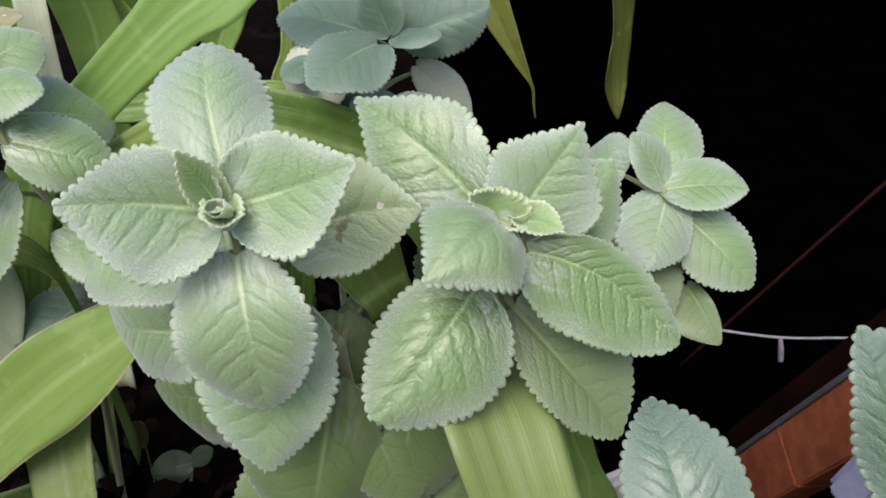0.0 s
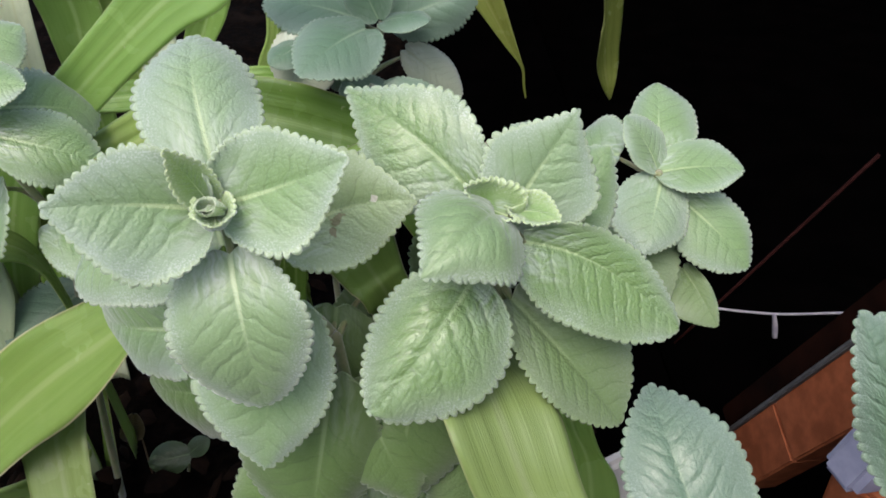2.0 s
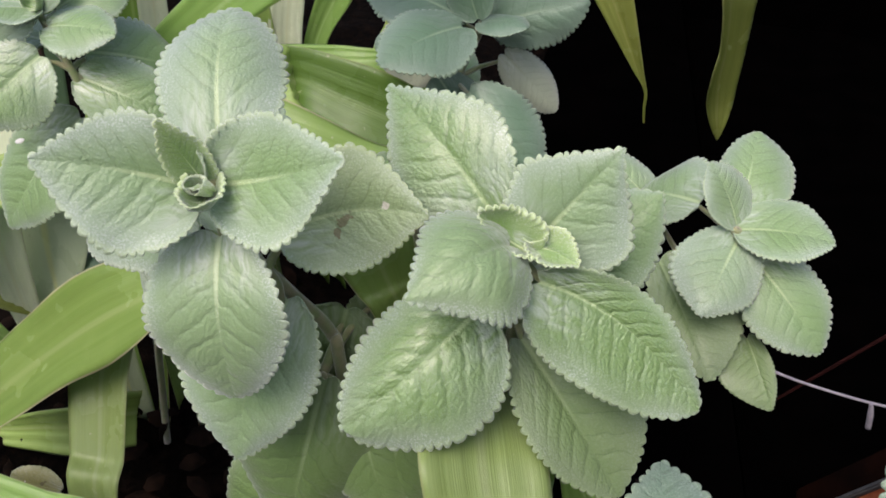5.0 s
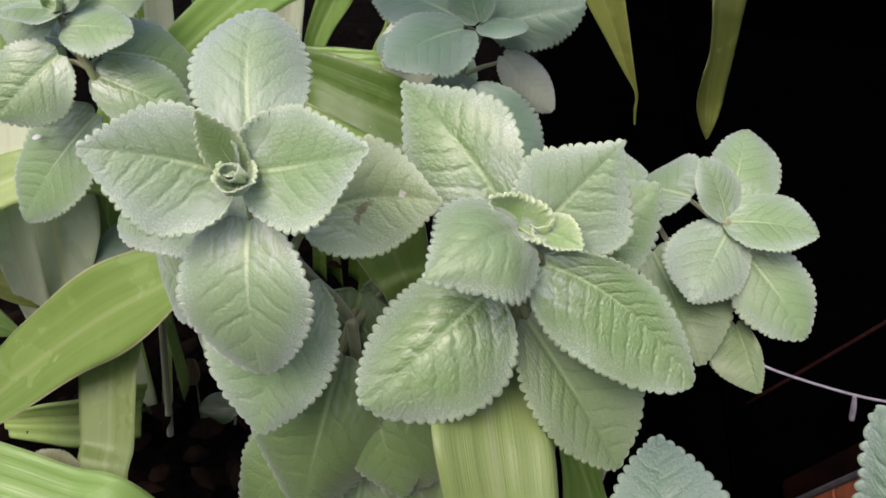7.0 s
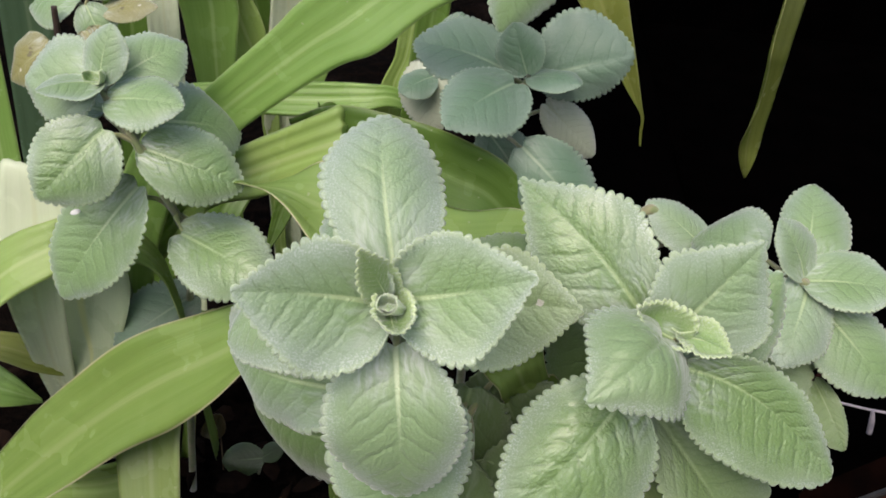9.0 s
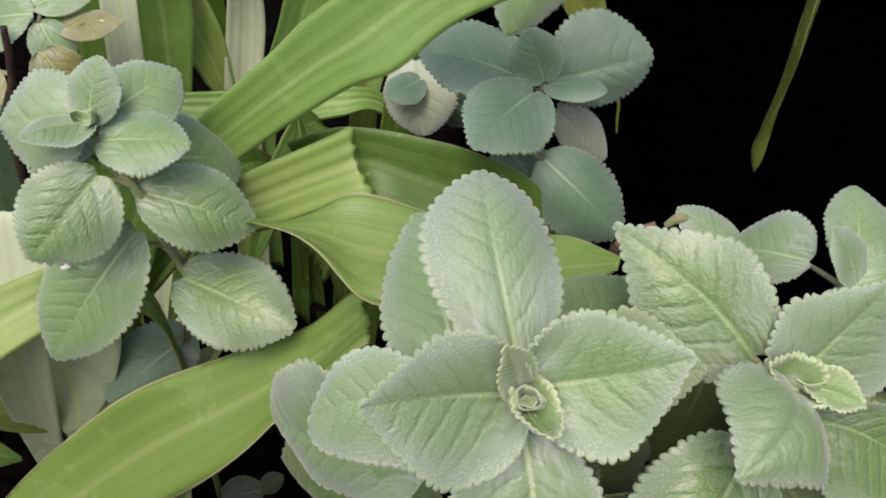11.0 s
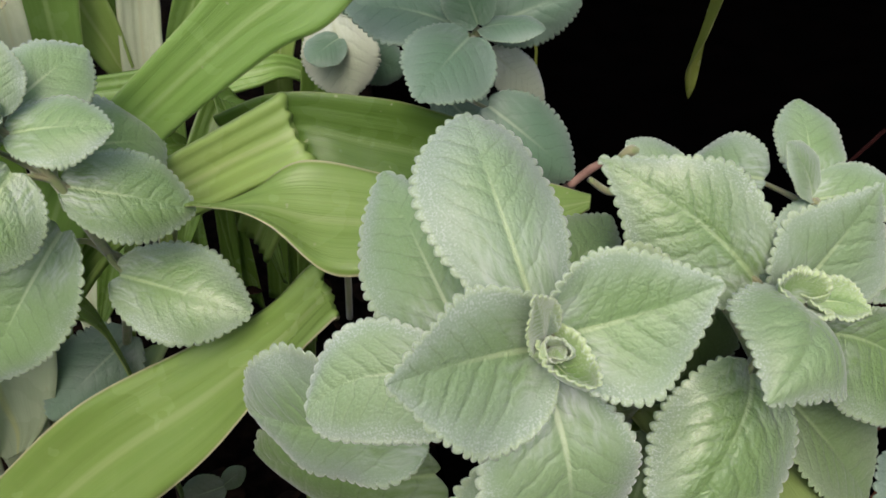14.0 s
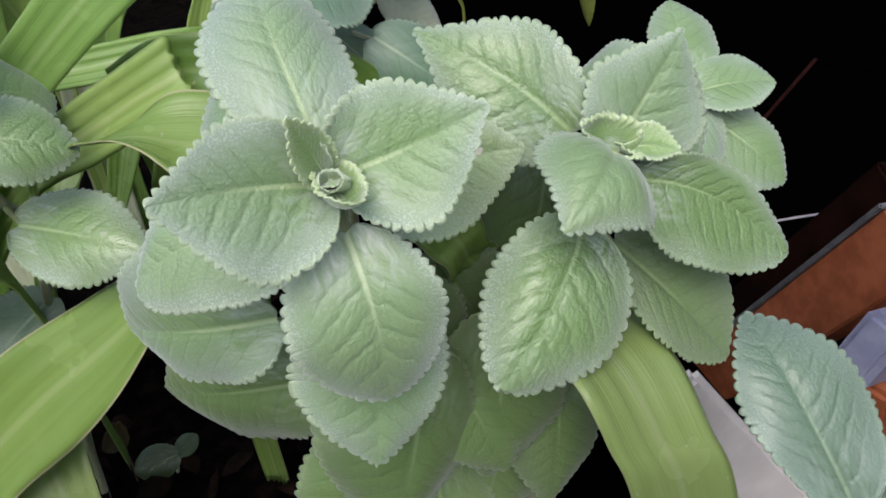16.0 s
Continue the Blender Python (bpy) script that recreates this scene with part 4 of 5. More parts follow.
strap(strap_front, [((-0.305, 0.475, 0.10), (-0.32, 0.468, 0.03)), ((-0.325, 0.460, 0.105), (-0.340, 0.452, 0.035)), ((-0.352, 0.450, 0.092), (-0.368, 0.442, 0.030)), ((-0.396, 0.450, 0.072), (-0.410, 0.442, 0.024)), ((-0.444, 0.450, 0.050), (-0.455, 0.442, 0.020)), ((-0.52, 0.455, 0.03), (-0.52, 0.445, 0.015))], STRAP_YELLOW, fold=0.3, ribs=0.0014)
strap(strap_front, [((-0.09, 0.24, 0.20), (-0.095, 0.225, 0.18)), ((-0.133, 0.222, 0.308), (-0.135, 0.195, 0.285)), ((-0.169, 0.220, 0.319), (-0.17, 0.193, 0.292)), ((-0.205, 0.220, 0.326), (-0.205, 0.193, 0.298)), ((-0.30, 0.225, 0.33), (-0.30, 0.195, 0.30)), ((-0.40, 0.24, 0.27), (-0.40, 0.21, 0.24))], STRAP, fold=0.12)

strap_near = thing("strap_leaf_plant", (0.04, 0.32, 0.0), "drooping yellow-green strap leaves below the herbs", "plant", "strap-leaved clumps")
strap(strap_near, [((0.02, 0.39, 0.0), (0.05, 0.40, 0.0)), ((0.0, 0.36, 0.18), (0.04, 0.37, 0.18)), ((-0.008, 0.32, 0.34), (0.036, 0.325, 0.35)), ((-0.005, 0.270, 0.372), (0.037, 0.277, 0.374)), ((-0.003, 0.243, 0.383), (0.044, 0.258, 0.378)), ((0.0015, 0.222, 0.384), (0.051, 0.239, 0.370)), ((0.010, 0.211, 0.364), (0.058, 0.221, 0.352)), ((0.022, 0.205, 0.33), (0.072, 0.21, 0.316)), ((0.05, 0.20, 0.2), (0.1, 0.205, 0.19)), ((0.08, 0.20, 0.0), (0.12, 0.20, 0.0))], STRAP_LIGHT, fold=0.14, ribs=0.0008)
strap(strap_near, [((0.03, 0.38, 0.0), (0.05, 0.385, 0.0)), ((0.03, 0.36, 0.18), (0.06, 0.365, 0.18)), ((0.03, 0.33, 0.30), (0.06, 0.335, 0.32)), ((0.045, 0.30, 0.355), (0.068, 0.30, 0.345)), ((0.055, 0.292, 0.325), (0.084, 0.292, 0.294)), ((0.065, 0.29, 0.28), (0.100, 0.29, 0.255)), ((0.08, 0.29, 0.15), (0.11, 0.29, 0.14))], STRAP, fold=0.12)
strap(strap_near, [((0.0, 0.40, 0.0), (0.02, 0.41, 0.0)), ((-0.02, 0.36, 0.10), (0.01, 0.37, 0.10)), ((-0.03, 0.31, 0.345), (0.0, 0.325, 0.35)), ((-0.034, 0.286, 0.397), (-0.014, 0.300, 0.402)), ((-0.041, 0.285, 0.408), (-0.018, 0.300, 0.416)), ((-0.052, 0.286, 0.423), (-0.022, 0.303, 0.432)), ((-0.062, 0.295, 0.430), (-0.030, 0.315, 0.440))], STRAP_RIM, fold=0.2, label="leaf with a pale dry edge")

strap_back = thing("strap_leaf_plant", (-0.27, 0.72, 0.0), "tall clump of upright green strap leaves at the back", "plant", "strap-leaved clumps")
for x0, x1, y, lean, w, mat in ((-0.36, -0.35, 0.66, -0.02, 0.03, STRAP_PALE), (-0.17, -0.15, 0.72, 0.06, 0.03, STRAP_SHADED), (-0.44, -0.43, 0.74, 0.0, 0.05, STRAP_SHADED), (-0.60, -0.585, 0.72, 0.0, 0.05, STRAP), (-0.66, -0.64, 0.74, 0.0, 0.05, STRAP_YELLOW)):
    pairs = []
    for k, z in enumerate((0.0, 0.2, 0.38, 0.46, 0.56)):
        cx = x0 + (x1 - x0) * z / 0.46 + lean * z
        hw = w / 2 * (0.7, 1, 1, 0.95, 0.7)[k]
        pairs.append(((cx - hw, y + 0.01 * k, z), (cx + hw, y + 0.01 * k, z)))
    strap(strap_back, pairs, mat, fold=0.25)
strap(strap_back, [((-0.40, 0.86, 0.0), (-0.375, 0.86, 0.0)), ((-0.409, 0.855, 0.217), (-0.370, 0.855, 0.222)), ((-0.409, 0.85, 0.268), (-0.364, 0.85, 0.273)), ((-0.414, 0.85, 0.319), (-0.357, 0.85, 0.325)), ((-0.421, 0.85, 0.372), (-0.353, 0.85, 0.378)), ((-0.435, 0.83, 0.46), (-0.375, 0.83, 0.465)), ((-0.45, 0.80, 0.53), (-0.41, 0.80, 0.535))], STRAP, fold=0.22)
strap(strap_back, [((-0.34, 0.88, 0.0), (-0.325, 0.88, 0.0)), ((-0.345, 0.875, 0.231), (-0.322, 0.875, 0.234)), ((-0.357, 0.87, 0.280), (-0.323, 0.87, 0.284)), ((-0.383, 0.87, 0.325), (-0.329, 0.87, 0.331)), ((-0.398, 0.87, 0.370), (-0.346, 0.87, 0.375)), ((-0.425, 0.86, 0.44), (-0.39, 0.86, 0.445))], STRAP_YELLOW, fold=0.3, label="leaf with a pale midrib")
strap(strap_back, [((-0.35, 0.92, 0.0), (-0.33, 0.92, 0.0)), ((-0.357, 0.91, 0.249), (-0.333, 0.91, 0.252)), ((-0.361, 0.91, 0.314), (-0.335, 0.91, 0.316)), ((-0.377, 0.91, 0.363), (-0.339, 0.91, 0.366)), ((-0.40, 0.91, 0.43), (-0.37, 0.91, 0.435))], STRAP_SHADED, fold=0.2)
strap(strap_back, [((-0.345, 0.89, 0.0), (-0.305, 0.89, 0.0)), ((-0.344, 0.88, 0.186), (-0.300, 0.88, 0.186)), ((-0.336, 0.87, 0.256), (-0.292, 0.87, 0.257)), ((-0.331, 0.87, 0.301), (-0.289, 0.87, 0.302)), ((-0.325, 0.87, 0.345), (-0.284, 0.87, 0.346)), ((-0.318, 0.862, 0.385), (-0.284, 0.862, 0.386)), ((-0.31, 0.85, 0.42), (-0.29, 0.85, 0.42))], STRAP_PALE, fold=0.35, ribs=0.0012, tip=True, label="pale leaf with a grooved midrib")
strap(strap_back, [((-0.31, 0.90, 0.0), (-0.29, 0.90, 0.0)), ((-0.308, 0.88, 0.180), (-0.286, 0.88, 0.181)), ((-0.298, 0.88, 0.252), (-0.274, 0.88, 0.252)), ((-0.288, 0.88, 0.298), (-0.257, 0.88, 0.298)), ((-0.272, 0.88, 0.347), (-0.227, 0.88, 0.348)), ((-0.25, 0.87, 0.42), (-0.20, 0.87, 0.42)), ((-0.22, 0.85, 0.47), (-0.19, 0.85, 0.47))], STRAP, fold=0.35)
strap(strap_back, [((-0.19, 0.82, 0.0), (-0.165, 0.82, 0.0)), ((-0.190, 0.80, 0.275), (-0.162, 0.80, 0.276)), ((-0.170, 0.80, 0.352), (-0.147, 0.80, 0.352)), ((-0.167, 0.80, 0.410), (-0.135, 0.80, 0.410)), ((-0.16, 0.79, 0.48), (-0.14, 0.79, 0.48))], STRAP_YELLOW, fold=0.3)
strap(strap_back, [((-0.44, 0.80, 0.10), (-0.44, 0.79, 0.06)), ((-0.43, 0.78, 0.27), (-0.43, 0.762, 0.25)), ((-0.387, 0.778, 0.301), (-0.390, 0.752, 0.285)), ((-0.325, 0.778, 0.310), (-0.328, 0.752, 0.287)), ((-0.247, 0.778, 0.320), (-0.248, 0.752, 0.292)), ((-0.195, 0.778, 0.324), (-0.195, 0.752, 0.304)), ((-0.160, 0.785, 0.318), (-0.162, 0.765, 0.306)), ((-0.12, 0.80, 0.28), (-0.12, 0.79, 0.27))], STRAP, fold=0.3, ribs=0.0022, label="pleated leaf lying across the others")
for tip_x, tip_y, tip_z, root_x, wide, mat in ((-0.235, 0.70, 0.285, -0.17, 0.030, STRAP_SHADED), (-0.30, 0.66, 0.25, -0.23, 0.034, STRAP_SHADED), (-0.20, 0.64, 0.30, -0.25, 0.026, STRAP_SHADED), (-0.13, 0.68, 0.27, -0.20, 0.030, STRAP_SHADED)):
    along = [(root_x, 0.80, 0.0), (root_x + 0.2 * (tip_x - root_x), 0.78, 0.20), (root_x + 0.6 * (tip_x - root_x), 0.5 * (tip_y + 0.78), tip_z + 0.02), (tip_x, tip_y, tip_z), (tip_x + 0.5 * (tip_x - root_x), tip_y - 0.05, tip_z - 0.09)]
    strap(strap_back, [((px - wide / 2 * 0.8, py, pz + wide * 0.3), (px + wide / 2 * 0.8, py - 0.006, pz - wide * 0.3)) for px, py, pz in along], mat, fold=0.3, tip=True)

# hanging leaf ends that arch over from a taller clump
strap_tall = thing("strap_leaf_plant", (0.10, 2.3, 0.0), "tall strap-leaved clump with leaf ends hanging before the dark", "plant", "strap-leaved clumps")
strap(strap_tall, [((0.09, 2.3, 0.0), (0.13, 2.3, 0.0)), ((0.12, 2.1, 0.6), (0.16, 2.1, 0.6)), ((0.13, 1.5, 0.95), (0.17, 1.5, 0.95)), ((0.11, 0.85, 0.86), (0.145, 0.87, 0.85)), ((0.105, 0.60, 0.68), (0.138, 0.64, 0.66)), ((0.1055, 0.530, 0.55), (0.138, 0.588, 0.535)), ((0.107, 0.522, 0.492), (0.138, 0.582, 0.473)), ((0.112, 0.530, 0.471), (0.140, 0.587, 0.452)), ((0.118, 0.545, 0.446), (0.143, 0.594, 0.424)), ((0.119, 0.553, 0.425), (0.1445, 0.598, 0.405)), ((0.1245, 0.574, 0.397), (0.1465, 0.598, 0.389)), ((0.133, 0.585, 0.377), (0.1455, 0.594, 0.374)), ((0.1425, 0.593, 0.3615), (0.1435, 0.594, 0.3625))], STRAP_OLIVE, fold=0.2, label="twisted hanging leaf end")
strap(strap_tall, [((0.06, 2.3, 0.0), (0.10, 2.3, 0.0)), ((-0.02, 2.1, 0.6), (0.03, 2.1, 0.6)), ((-0.04, 1.5, 0.80), (0.02, 1.5, 0.80)), ((-0.03, 1.05, 0.62), (0.03, 1.05, 0.62)), ((-0.02, 0.92, 0.45), (0.055, 0.92, 0.43)), ((-0.005, 0.90, 0.42), (0.066, 0.90, 0.40)), ((0.04, 0.895, 0.36), (0.085, 0.895, 0.345)), ((0.085, 0.895, 0.30), (0.105, 0.895, 0.285)), ((0.106, 0.895, 0.272), (0.1105, 0.895, 0.268)), ((0.1095, 0.895, 0.25), (0.112, 0.895, 0.25)), ((0.113, 0.895, 0.232), (0.1145, 0.895, 0.232))], STRAP_OLIVE, fold=0.25)

# pale worn leaves and a bent one by the side plant
strap_side = thing("strap_leaf_plant", (-0.36, 0.50, 0.0), "worn pale strap leaves bending over each other", "plant", "strap-leaved clumps")
strap(strap_side, [((-0.40, 0.52, 0.0), (-0.36, 0.52, 0.0)), ((-0.40, 0.50, 0.25), (-0.35, 0.50, 0.25)), ((-0.385, 0.47, 0.372), (-0.345, 0.47, 0.372)), ((-0.389, 0.45, 0.335), (-0.335, 0.45, 0.340)), ((-0.392, 0.44, 0.29), (-0.345, 0.44, 0.295)), ((-0.398, 0.45, 0.22), (-0.36, 0.45, 0.22)), ((-0.41, 0.48, 0.1), (-0.39, 0.48, 0.1))], STRAP_PALE, fold=0.12)
strap(strap_side, [((-0.37, 0.52, 0.0), (-0.33, 0.52, 0.0)), ((-0.385, 0.51, 0.20), (-0.335, 0.51, 0.21)), ((-0.395, 0.495, 0.305), (-0.325, 0.487, 0.315)), ((-0.402, 0.482, 0.285), (-0.315, 0.474, 0.298)), ((-0.404, 0.475, 0.247), (-0.312, 0.466, 0.268)), ((-0.395, 0.470, 0.217), (-0.318, 0.462, 0.240)), ((-0.376, 0.462, 0.196), (-0.330, 0.460, 0.215)), ((-0.3665, 0.458, 0.180), (-0.348, 0.458, 0.190))], STRAP_FADED, fold=0.10, wavy=0.05, label="broad faded leaf with a yellow midrib")
strap(strap_side, [((-0.27, 0.49, 0.10), (-0.26, 0.46, 0.10)), ((-0.285, 0.475, 0.30), (-0.275, 0.455, 0.29)), ((-0.325, 0.455, 0.343), (-0.316, 0.435, 0.318)), ((-0.350, 0.44, 0.345), (-0.350, 0.41, 0.312)), ((-0.385, 0.43, 0.325), (-0.381, 0.39, 0.287)), ((-0.44, 0.42, 0.27), (-0.44, 0.38, 0.22))], STRAP_YELLOW, fold=0.12)
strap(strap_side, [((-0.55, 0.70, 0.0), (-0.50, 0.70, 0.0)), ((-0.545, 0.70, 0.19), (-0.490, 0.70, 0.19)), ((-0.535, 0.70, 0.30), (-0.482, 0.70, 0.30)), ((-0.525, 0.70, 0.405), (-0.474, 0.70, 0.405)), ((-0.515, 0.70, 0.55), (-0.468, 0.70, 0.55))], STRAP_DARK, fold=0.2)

strap(strap_side, [((-0.481, 0.448, 0.223), (-0.478, 0.424, 0.202)), ((-0.451, 0.458, 0.217), (-0.446, 0.435, 0.203)), ((-0.428, 0.464, 0.215), (-0.424, 0.444, 0.203)), ((-0.409, 0.47, 0.208), (-0.401, 0.447, 0.193)), ((-0.389, 0.471, 0.196), (-0.386, 0.454, 0.184)), ((-0.374, 0.469, 0.177), (-0.374, 0.466, 0.174))], STRAP_OLIVE, fold=0.25, label="olive leaf curling in the shade")
strap(strap_side, [((-0.515, 0.485, 0.189), (-0.497, 0.423, 0.159)), ((-0.485, 0.484, 0.181), (-0.469, 0.426, 0.156)), ((-0.463, 0.478, 0.169), (-0.449, 0.433, 0.156)), ((-0.436, 0.472, 0.156), (-0.427, 0.447, 0.147)), ((-0.415, 0.469, 0.136), (-0.414, 0.467, 0.134))], STRAP, fold=0.2)

# ---- clay edging, wire and small things by the dark ----
edging = thing("clay_edging", (0.33, 0.60, -0.09), "slanting orange-brown clay bricks with a dull grey strip along one edge", "edging")
LONG = V((0.130, -0.411, 0.902)).normalized()
WIDE = V((0.083, -0.902, -0.423))
WIDE = (WIDE - LONG * WIDE.dot(LONG)).normalized()
THICK = LONG.cross(WIDE)
SLANT = tuple(math.degrees(a) for a in Matrix((LONG, WIDE, THICK)).transposed().to_euler())
CORNER = V((0.352, 0.531, 0.12))


def slanted(along, across, deep):
    return tuple(CORNER + LONG * along + WIDE * across + THICK * deep)


box("brick", slanted(-0.165, 0.0325, 0.020), (0.146, 0.061, 0.040), CLAY, edging, SLANT, 0.002)
box("brick", slanted(0.013, 0.0325, 0.0205), (0.206, 0.061, 0.040), CLAY, edging, SLANT, 0.002)
box("strip", slanted(-0.060, -0.0015, 0.006), (0.352, 0.005, 0.016), METAL, edging, SLANT, 0.0015, "dull grey metal strip")
# added slab whose dark colour stands for shade beyond the strip
box("slab", slanted(-0.060, -0.024, 0.030), (0.35, 0.038, 0.014), CLAY_SHADED, edging, SLANT, 0.003, "brown slab coloured dark to stand for shade")
lower = thing("clay_edging", (0.375, 0.425, -0.11), "low orange-brown clay block before the slanting bricks", "edging")
box("block", (0.378, 0.425, -0.003), (0.095, 0.055, 0.216), CLAY, lower, (0, 0, 25), 0.005)
scrap = box("plastic_tray", (0.337, 0.405, 0.148), (0.055, 0.035, 0.062), BLUEGREY, None, (8, 18, 20), 0.006)
tagged(scrap, "small blue-grey plastic tray on the low clay block", "tray")
snag = thing("broken_twig", (0.03, 0.485, 0.0), "broken pinkish twig with pale curled stalks", "twig")
tube("trunk", [(0.02, 0.51, 0.0), (0.016, 0.495, 0.25), (0.018, 0.487, 0.362)], [0.003, 0.003, 0.0038], WOODY, snag, 10)
tube("twig", [(0.018, 0.487, 0.361), (0.029, 0.486, 0.373), (0.039, 0.485, 0.380)], [0.0024, 0.0028, 0.0022], PINK, snag, 10, "broken pinkish end")
tube("stalk", [(0.030, 0.486, 0.366), (0.045, 0.485, 0.356), (0.062, 0.485, 0.358), (0.075, 0.486, 0.366)], [0.002, 0.0028, 0.002], STEM, snag, 8)
tube("stalk", [(0.046, 0.487, 0.378), (0.055, 0.487, 0.385), (0.066, 0.488, 0.378)], [0.002, 0.004, 0.002], STEM, snag, 8)
wire = thing("wire", (0.36, 0.65, 0.03), "thin whitish wire with a knot, stretched before the dark", "wire")
tube("strand", [(0.255, 0.66, 0.099), (0.290, 0.65, 0.096), (0.365, 0.652, 0.083), (0.44, 0.65, 0.084), (0.534, 0.65, 0.081), (0.8, 0.65, 0.075)], [0.0014] * 2, WIRE, wire, 8)
tube("knot", [(0.362, 0.650, 0.084), (0.366, 0.650, 0.070), (0.370, 0.650, 0.052)], [0.0018, 0.0030, 0.0028], WIRE, wire, 8)
twig = tube("twig", [(0.515, 0.80, 0.195), (0.321, 0.80, -0.088)], [0.0024, 0.002], STICK, None, 8)
tagged(twig, "thin dark red twig leaning in the shade", "twig")
board = box("white_board", (0.195, 0.335, 0.111), (0.30, 0.012, 0.050), WHITE, None, (0, 54, 0), 0.004)
tagged(board, "white plastic board leaning behind the leaves", "board")

# ---- yellowing herb at the back ----
old_plant = thing("plectranthus_plant", (-0.44, 0.64, 0.0), "old felted herb with yellowing brown-edged leaves and a dark stem", "plant", "silver-leaved herbs")
tube("stem", [(-0.408, 0.60, 0.437), (-0.412, 0.60, 0.40), (-0.426, 0.60, 0.32), (-0.44, 0.64, -0.01)], [0.0024, 0.0028, 0.003, 0.0036], WOODY, old_plant, 10)
H0 = (-0.392, 0.615, 0.425)
leaf_w(old_plant, None, (-0.375, 0.615, 0.432), (-0.330, 0.615, 0.440), 0.026, (0, -0.6, 0.8), YELLOWED, teeth=20)
leaf_w(old_plant, H0, (-0.385, 0.60, 0.420), (-0.366, 0.595, 0.392), 0.040, (0.1, -0.9, 0.4), YELLOWED, teeth=20)
leaf_w(old_plant, H0, (-0.388, 0.612, 0.436), (-0.372, 0.605, 0.405), 0.034, (0.1, -0.8, 0.5), SILVER, teeth=20)
leaf_w(old_plant, H0, (-0.395, 0.618, 0.440), (-0.445, 0.625, 0.425), 0.050, (0, -0.6, 0.8), SILVER, teeth=22)
leaf_w(old_plant, H0, (-0.392, 0.62, 0.445), (-0.350, 0.64, 0.462), 0.035, (0, -0.6, 0.8), SILVER, teeth=22)
leaf_w(old_plant, (-0.412, 0.60, 0.40), (-0.425, 0.61, 0.40), (-0.46, 0.60, 0.37), 0.05, (0, -0.7, 0.7), YELLOWED, teeth=22)

# ---- small herb behind the bluish plant ----
small_plant = thing("plectranthus_plant", (-0.12, 0.76, 0.0), "small felted herb with one pale leaf behind the others", "plant", "silver-leaved herbs")
tube("stem", [(-0.115, 0.72, 0.385), (-0.118, 0.73, 0.30), (-0.12, 0.76, -0.01)], [0.002, 0.003, 0.004], STEM, small_plant, 8)
K0 = (-0.117, 0.725, 0.36)
leaf_w(small_plant, K0, (-0.122, 0.700, 0.388), (-0.111, 0.680, 0.329), 0.066, (-0.1, -1, 0.3), PALE, teeth=22, blunt=0.8)
leaf_w(small_plant, K0, (-0.118, 0.690, 0.376), (-0.142, 0.665, 0.368), 0.034, (0, -0.5, 0.85), BLUISH, teeth=20, blunt=1.0)
leaf_w(small_plant, K0, (-0.112, 0.715, 0.375), (-0.085, 0.695, 0.368), 0.032, (0, -0.5, 0.85), BLUISH, teeth=20, blunt=0.8)
leaf_w(small_plant, K0, (-0.11, 0.725, 0.378), (-0.10, 0.74, 0.42), 0.036, (0.2, -0.9, 0.3), BLUISH, teeth=20, blunt=0.8)
leaf_w(small_plant, K0, (-0.105, 0.725, 0.35), (-0.06, 0.73, 0.325), 0.045, (0.2, -0.9, 0.3), BLUISH, teeth=20, blunt=0.8)

# ---- undergrowth between the plants ----
under = thing("seedling", (-0.255, 0.53, 0.0), "low seedling with a round leaf, shade put into its colour", "seedling", "seedlings")
tube("stem", [(-0.246, 0.527, 0.026), (-0.25, 0.529, 0.01), (-0.255, 0.53, -0.01)], [0.0011, 0.0013, 0.0015], STEM, under, 8)
leaf_w(under, None, (-0.246, 0.527, 0.027), (-0.284, 0.519, 0.024), 0.034, (0.1, -0.7, 0.7), SHADED_HERB, teeth=12, fine=0.5, blunt=1.0, depth=0.4)
leaf_w(under, None, (-0.246, 0.528, 0.027), (-0.226, 0.535, 0.040), 0.020, (-0.1, -0.7, 0.7), SHADED_HERB, teeth=12, fine=0.5, blunt=0.6, depth=0.5)
withered = thing("withered_stalk", (-0.29, 0.53, 0.0), "withered stalk with one curled brown leaf above the soil", "stalk")
tube("stalk", [(-0.29, 0.53, -0.008), (-0.283, 0.52, 0.05), (-0.276, 0.507, 0.104)], [0.0010, 0.0008, 0.0007], DRY, withered, 8)
leaf_w(withered, None, (-0.276, 0.506, 0.104), (-0.296, 0.523, 0.050), 0.022, (0.35, -0.9, 0.3), WITHERED, lift=0.25, teeth=10, fine=0.5, cup=-0.5, bow=0.14, depth=0.6, label="curled dry brown leaf")
yellow_herb = thing("seedling", (-0.225, 0.285, 0.0), "low seedling with a yellowing round leaf", "seedling", "seedlings")
tube("stem", [(-0.220, 0.275, 0.232), (-0.223, 0.282, 0.12), (-0.225, 0.285, -0.01)], [0.0013, 0.0017, 0.002], STEM, yellow_herb, 8)
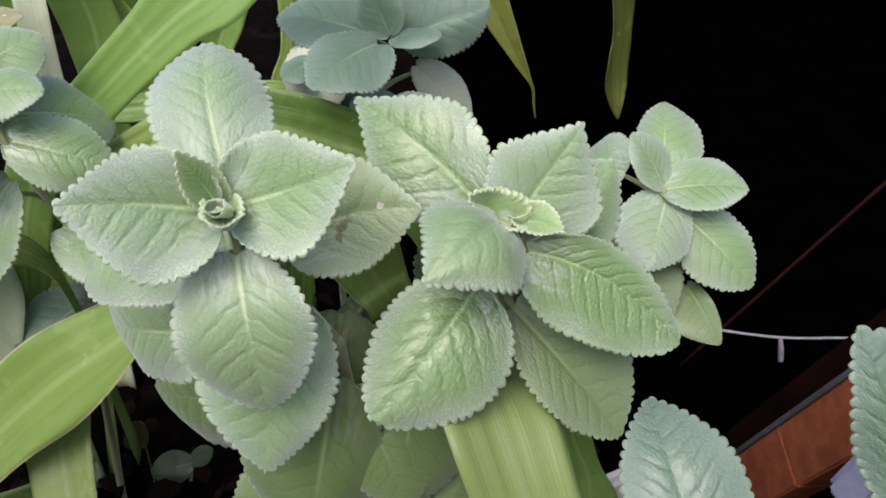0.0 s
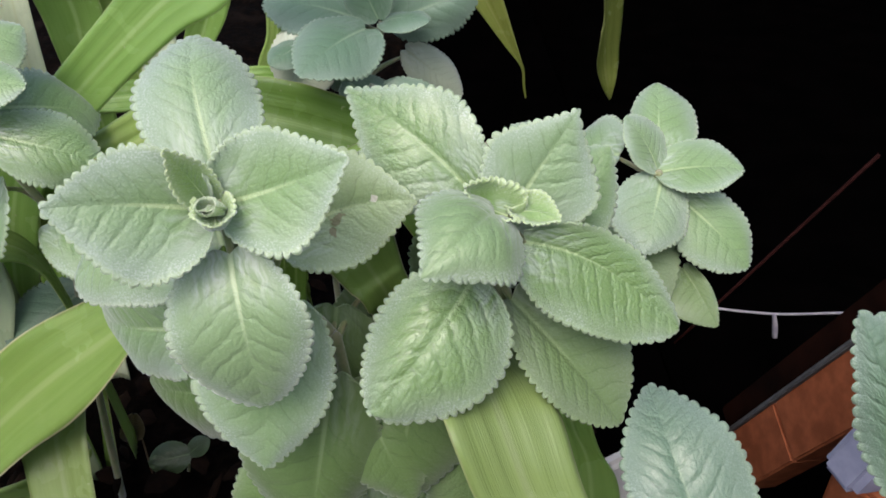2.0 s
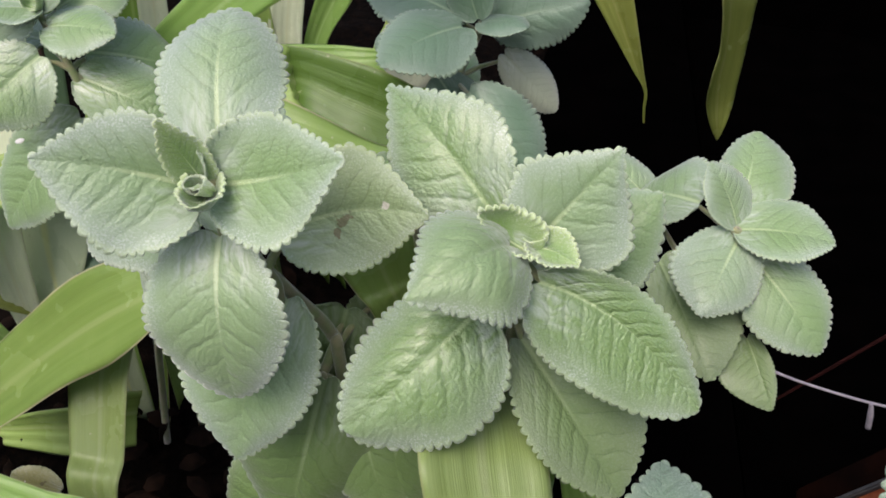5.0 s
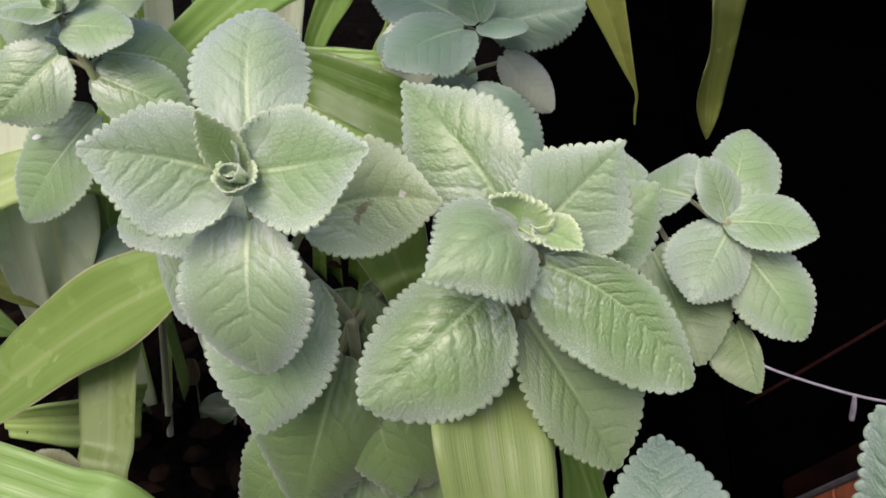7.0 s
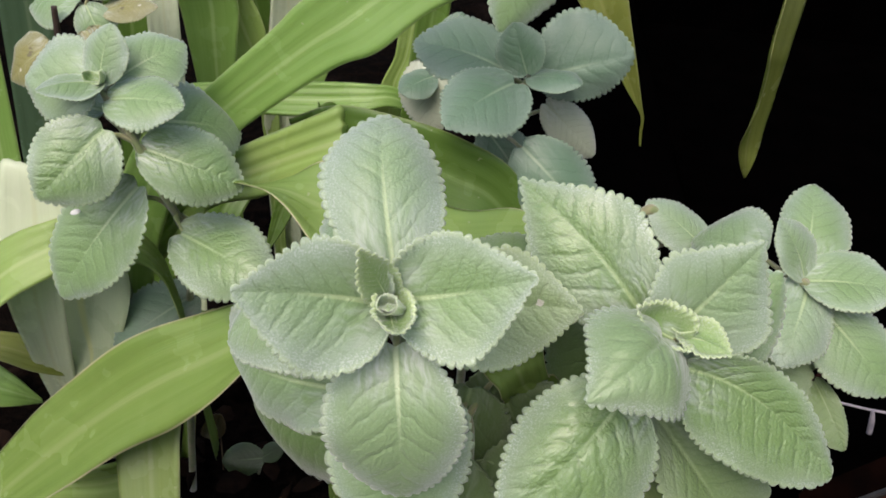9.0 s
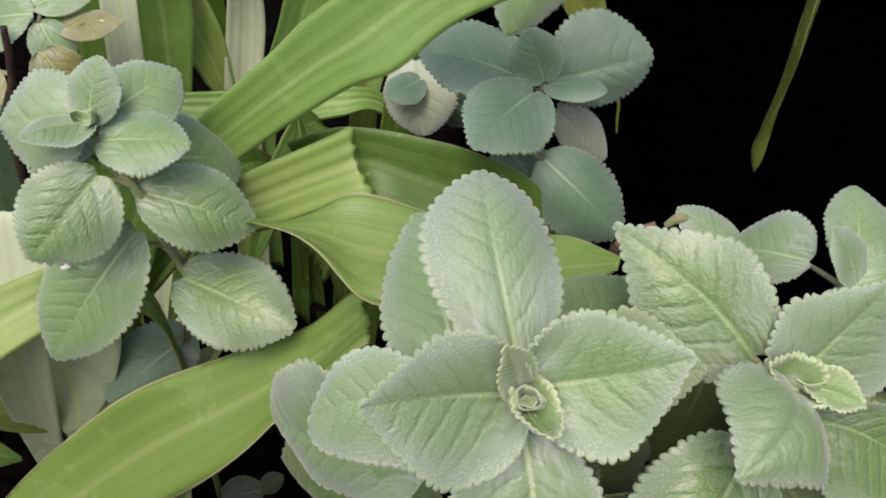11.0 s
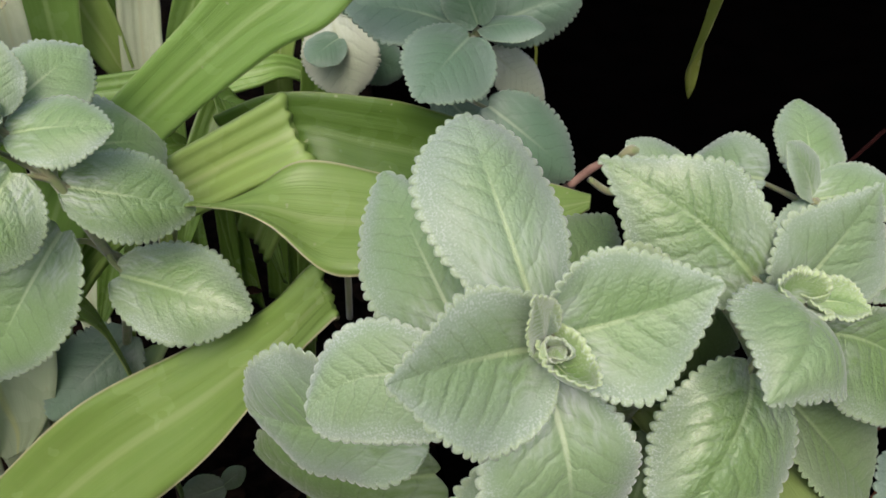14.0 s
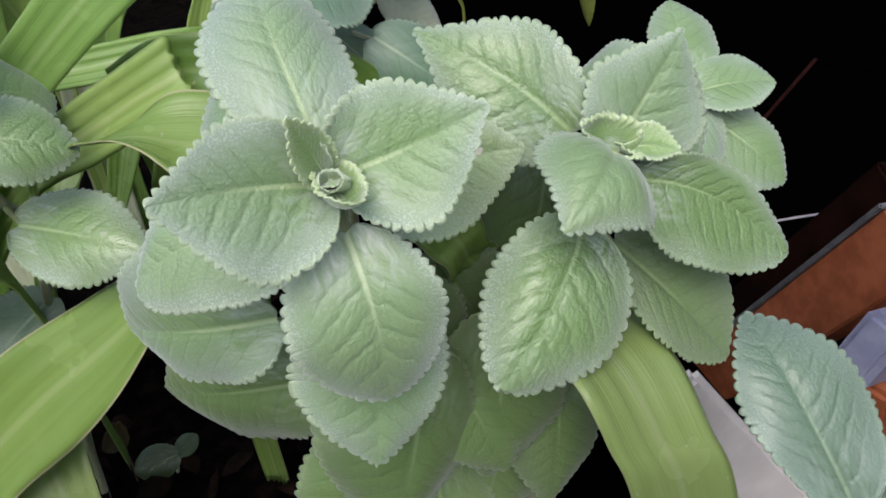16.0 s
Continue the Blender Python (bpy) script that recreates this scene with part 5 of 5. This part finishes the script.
leaf_w(yellow_herb, None, (-0.219, 0.275, 0.233), (-0.243, 0.270, 0.246), 0.020, (0.1, -0.8, 0.6), YELLOWED, teeth=12, fine=0.5, blunt=1.0)
leaf_w(front_left, A2, (-0.040, 0.275, 0.36), (-0.015, 0.255, 0.30), 0.05, (0.1, -1, 0.4), DEEP, teeth=20)
leaf_w(front_left, A2, (-0.062, 0.29, 0.30), (-0.115, 0.275, 0.235), 0.06, (-0.1, -0.9, 0.5), DEEP, teeth=20)
leaf_w(front_left, A2, (-0.045, 0.29, 0.28), (-0.045, 0.255, 0.20), 0.06, (0, -0.9, 0.5), DEEP, teeth=20)
leaf_w(front_right, (0.025, 0.29, 0.34), (0.00, 0.295, 0.30), (-0.03, 0.28, 0.21), 0.06, (0, -0.9, 0.5), DEEP, teeth=20)


def litter(seed, n, x0, x1, y0, y1):
    """Scattered dry leaf scraps on the soil."""
    rng = np.random.default_rng(seed)
    verts, faces = [], []
    for _ in range(n):
        c = np.array([rng.uniform(x0, x1), rng.uniform(y0, y1), rng.uniform(0.012, 0.035)])
        w, ln, turn = rng.uniform(0.004, 0.012), rng.uniform(0.012, 0.04), rng.uniform(0, 6.28)
        d, s = np.array([math.cos(turn), math.sin(turn), rng.uniform(-0.4, 0.4)]), np.array([-math.sin(turn), math.cos(turn), rng.uniform(-0.5, 0.5)])
        k = len(verts)
        for q, wd, z in ((-1, 0.15, 0), (-0.3, 1, 0.004), (0.4, 0.9, 0.006), (1, 0.1, 0.002)):
            for sg in (-1, 0, 1):
                verts.append(c + d * q * ln / 2 + s * sg * wd * w + np.array([0, 0, z - 0.003 * abs(sg)]))
        for r in range(3):
            for g in range(2):
                e = k + r * 3 + g
                faces.append((e, e + 1, e + 4, e + 3))
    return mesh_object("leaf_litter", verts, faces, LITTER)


tagged(litter(5, 260, -0.6, 0.15, 0.2, 0.8), "brown dry leaf scraps, darkened in colour for shade on the soil", "leaf litter", kind="stuff")
leaf_w(front_left, None, (-0.055, 0.300, 0.437), (-0.020, 0.337, 0.450), 0.042, (0, -0.55, 0.85), DEEP, teeth=20)
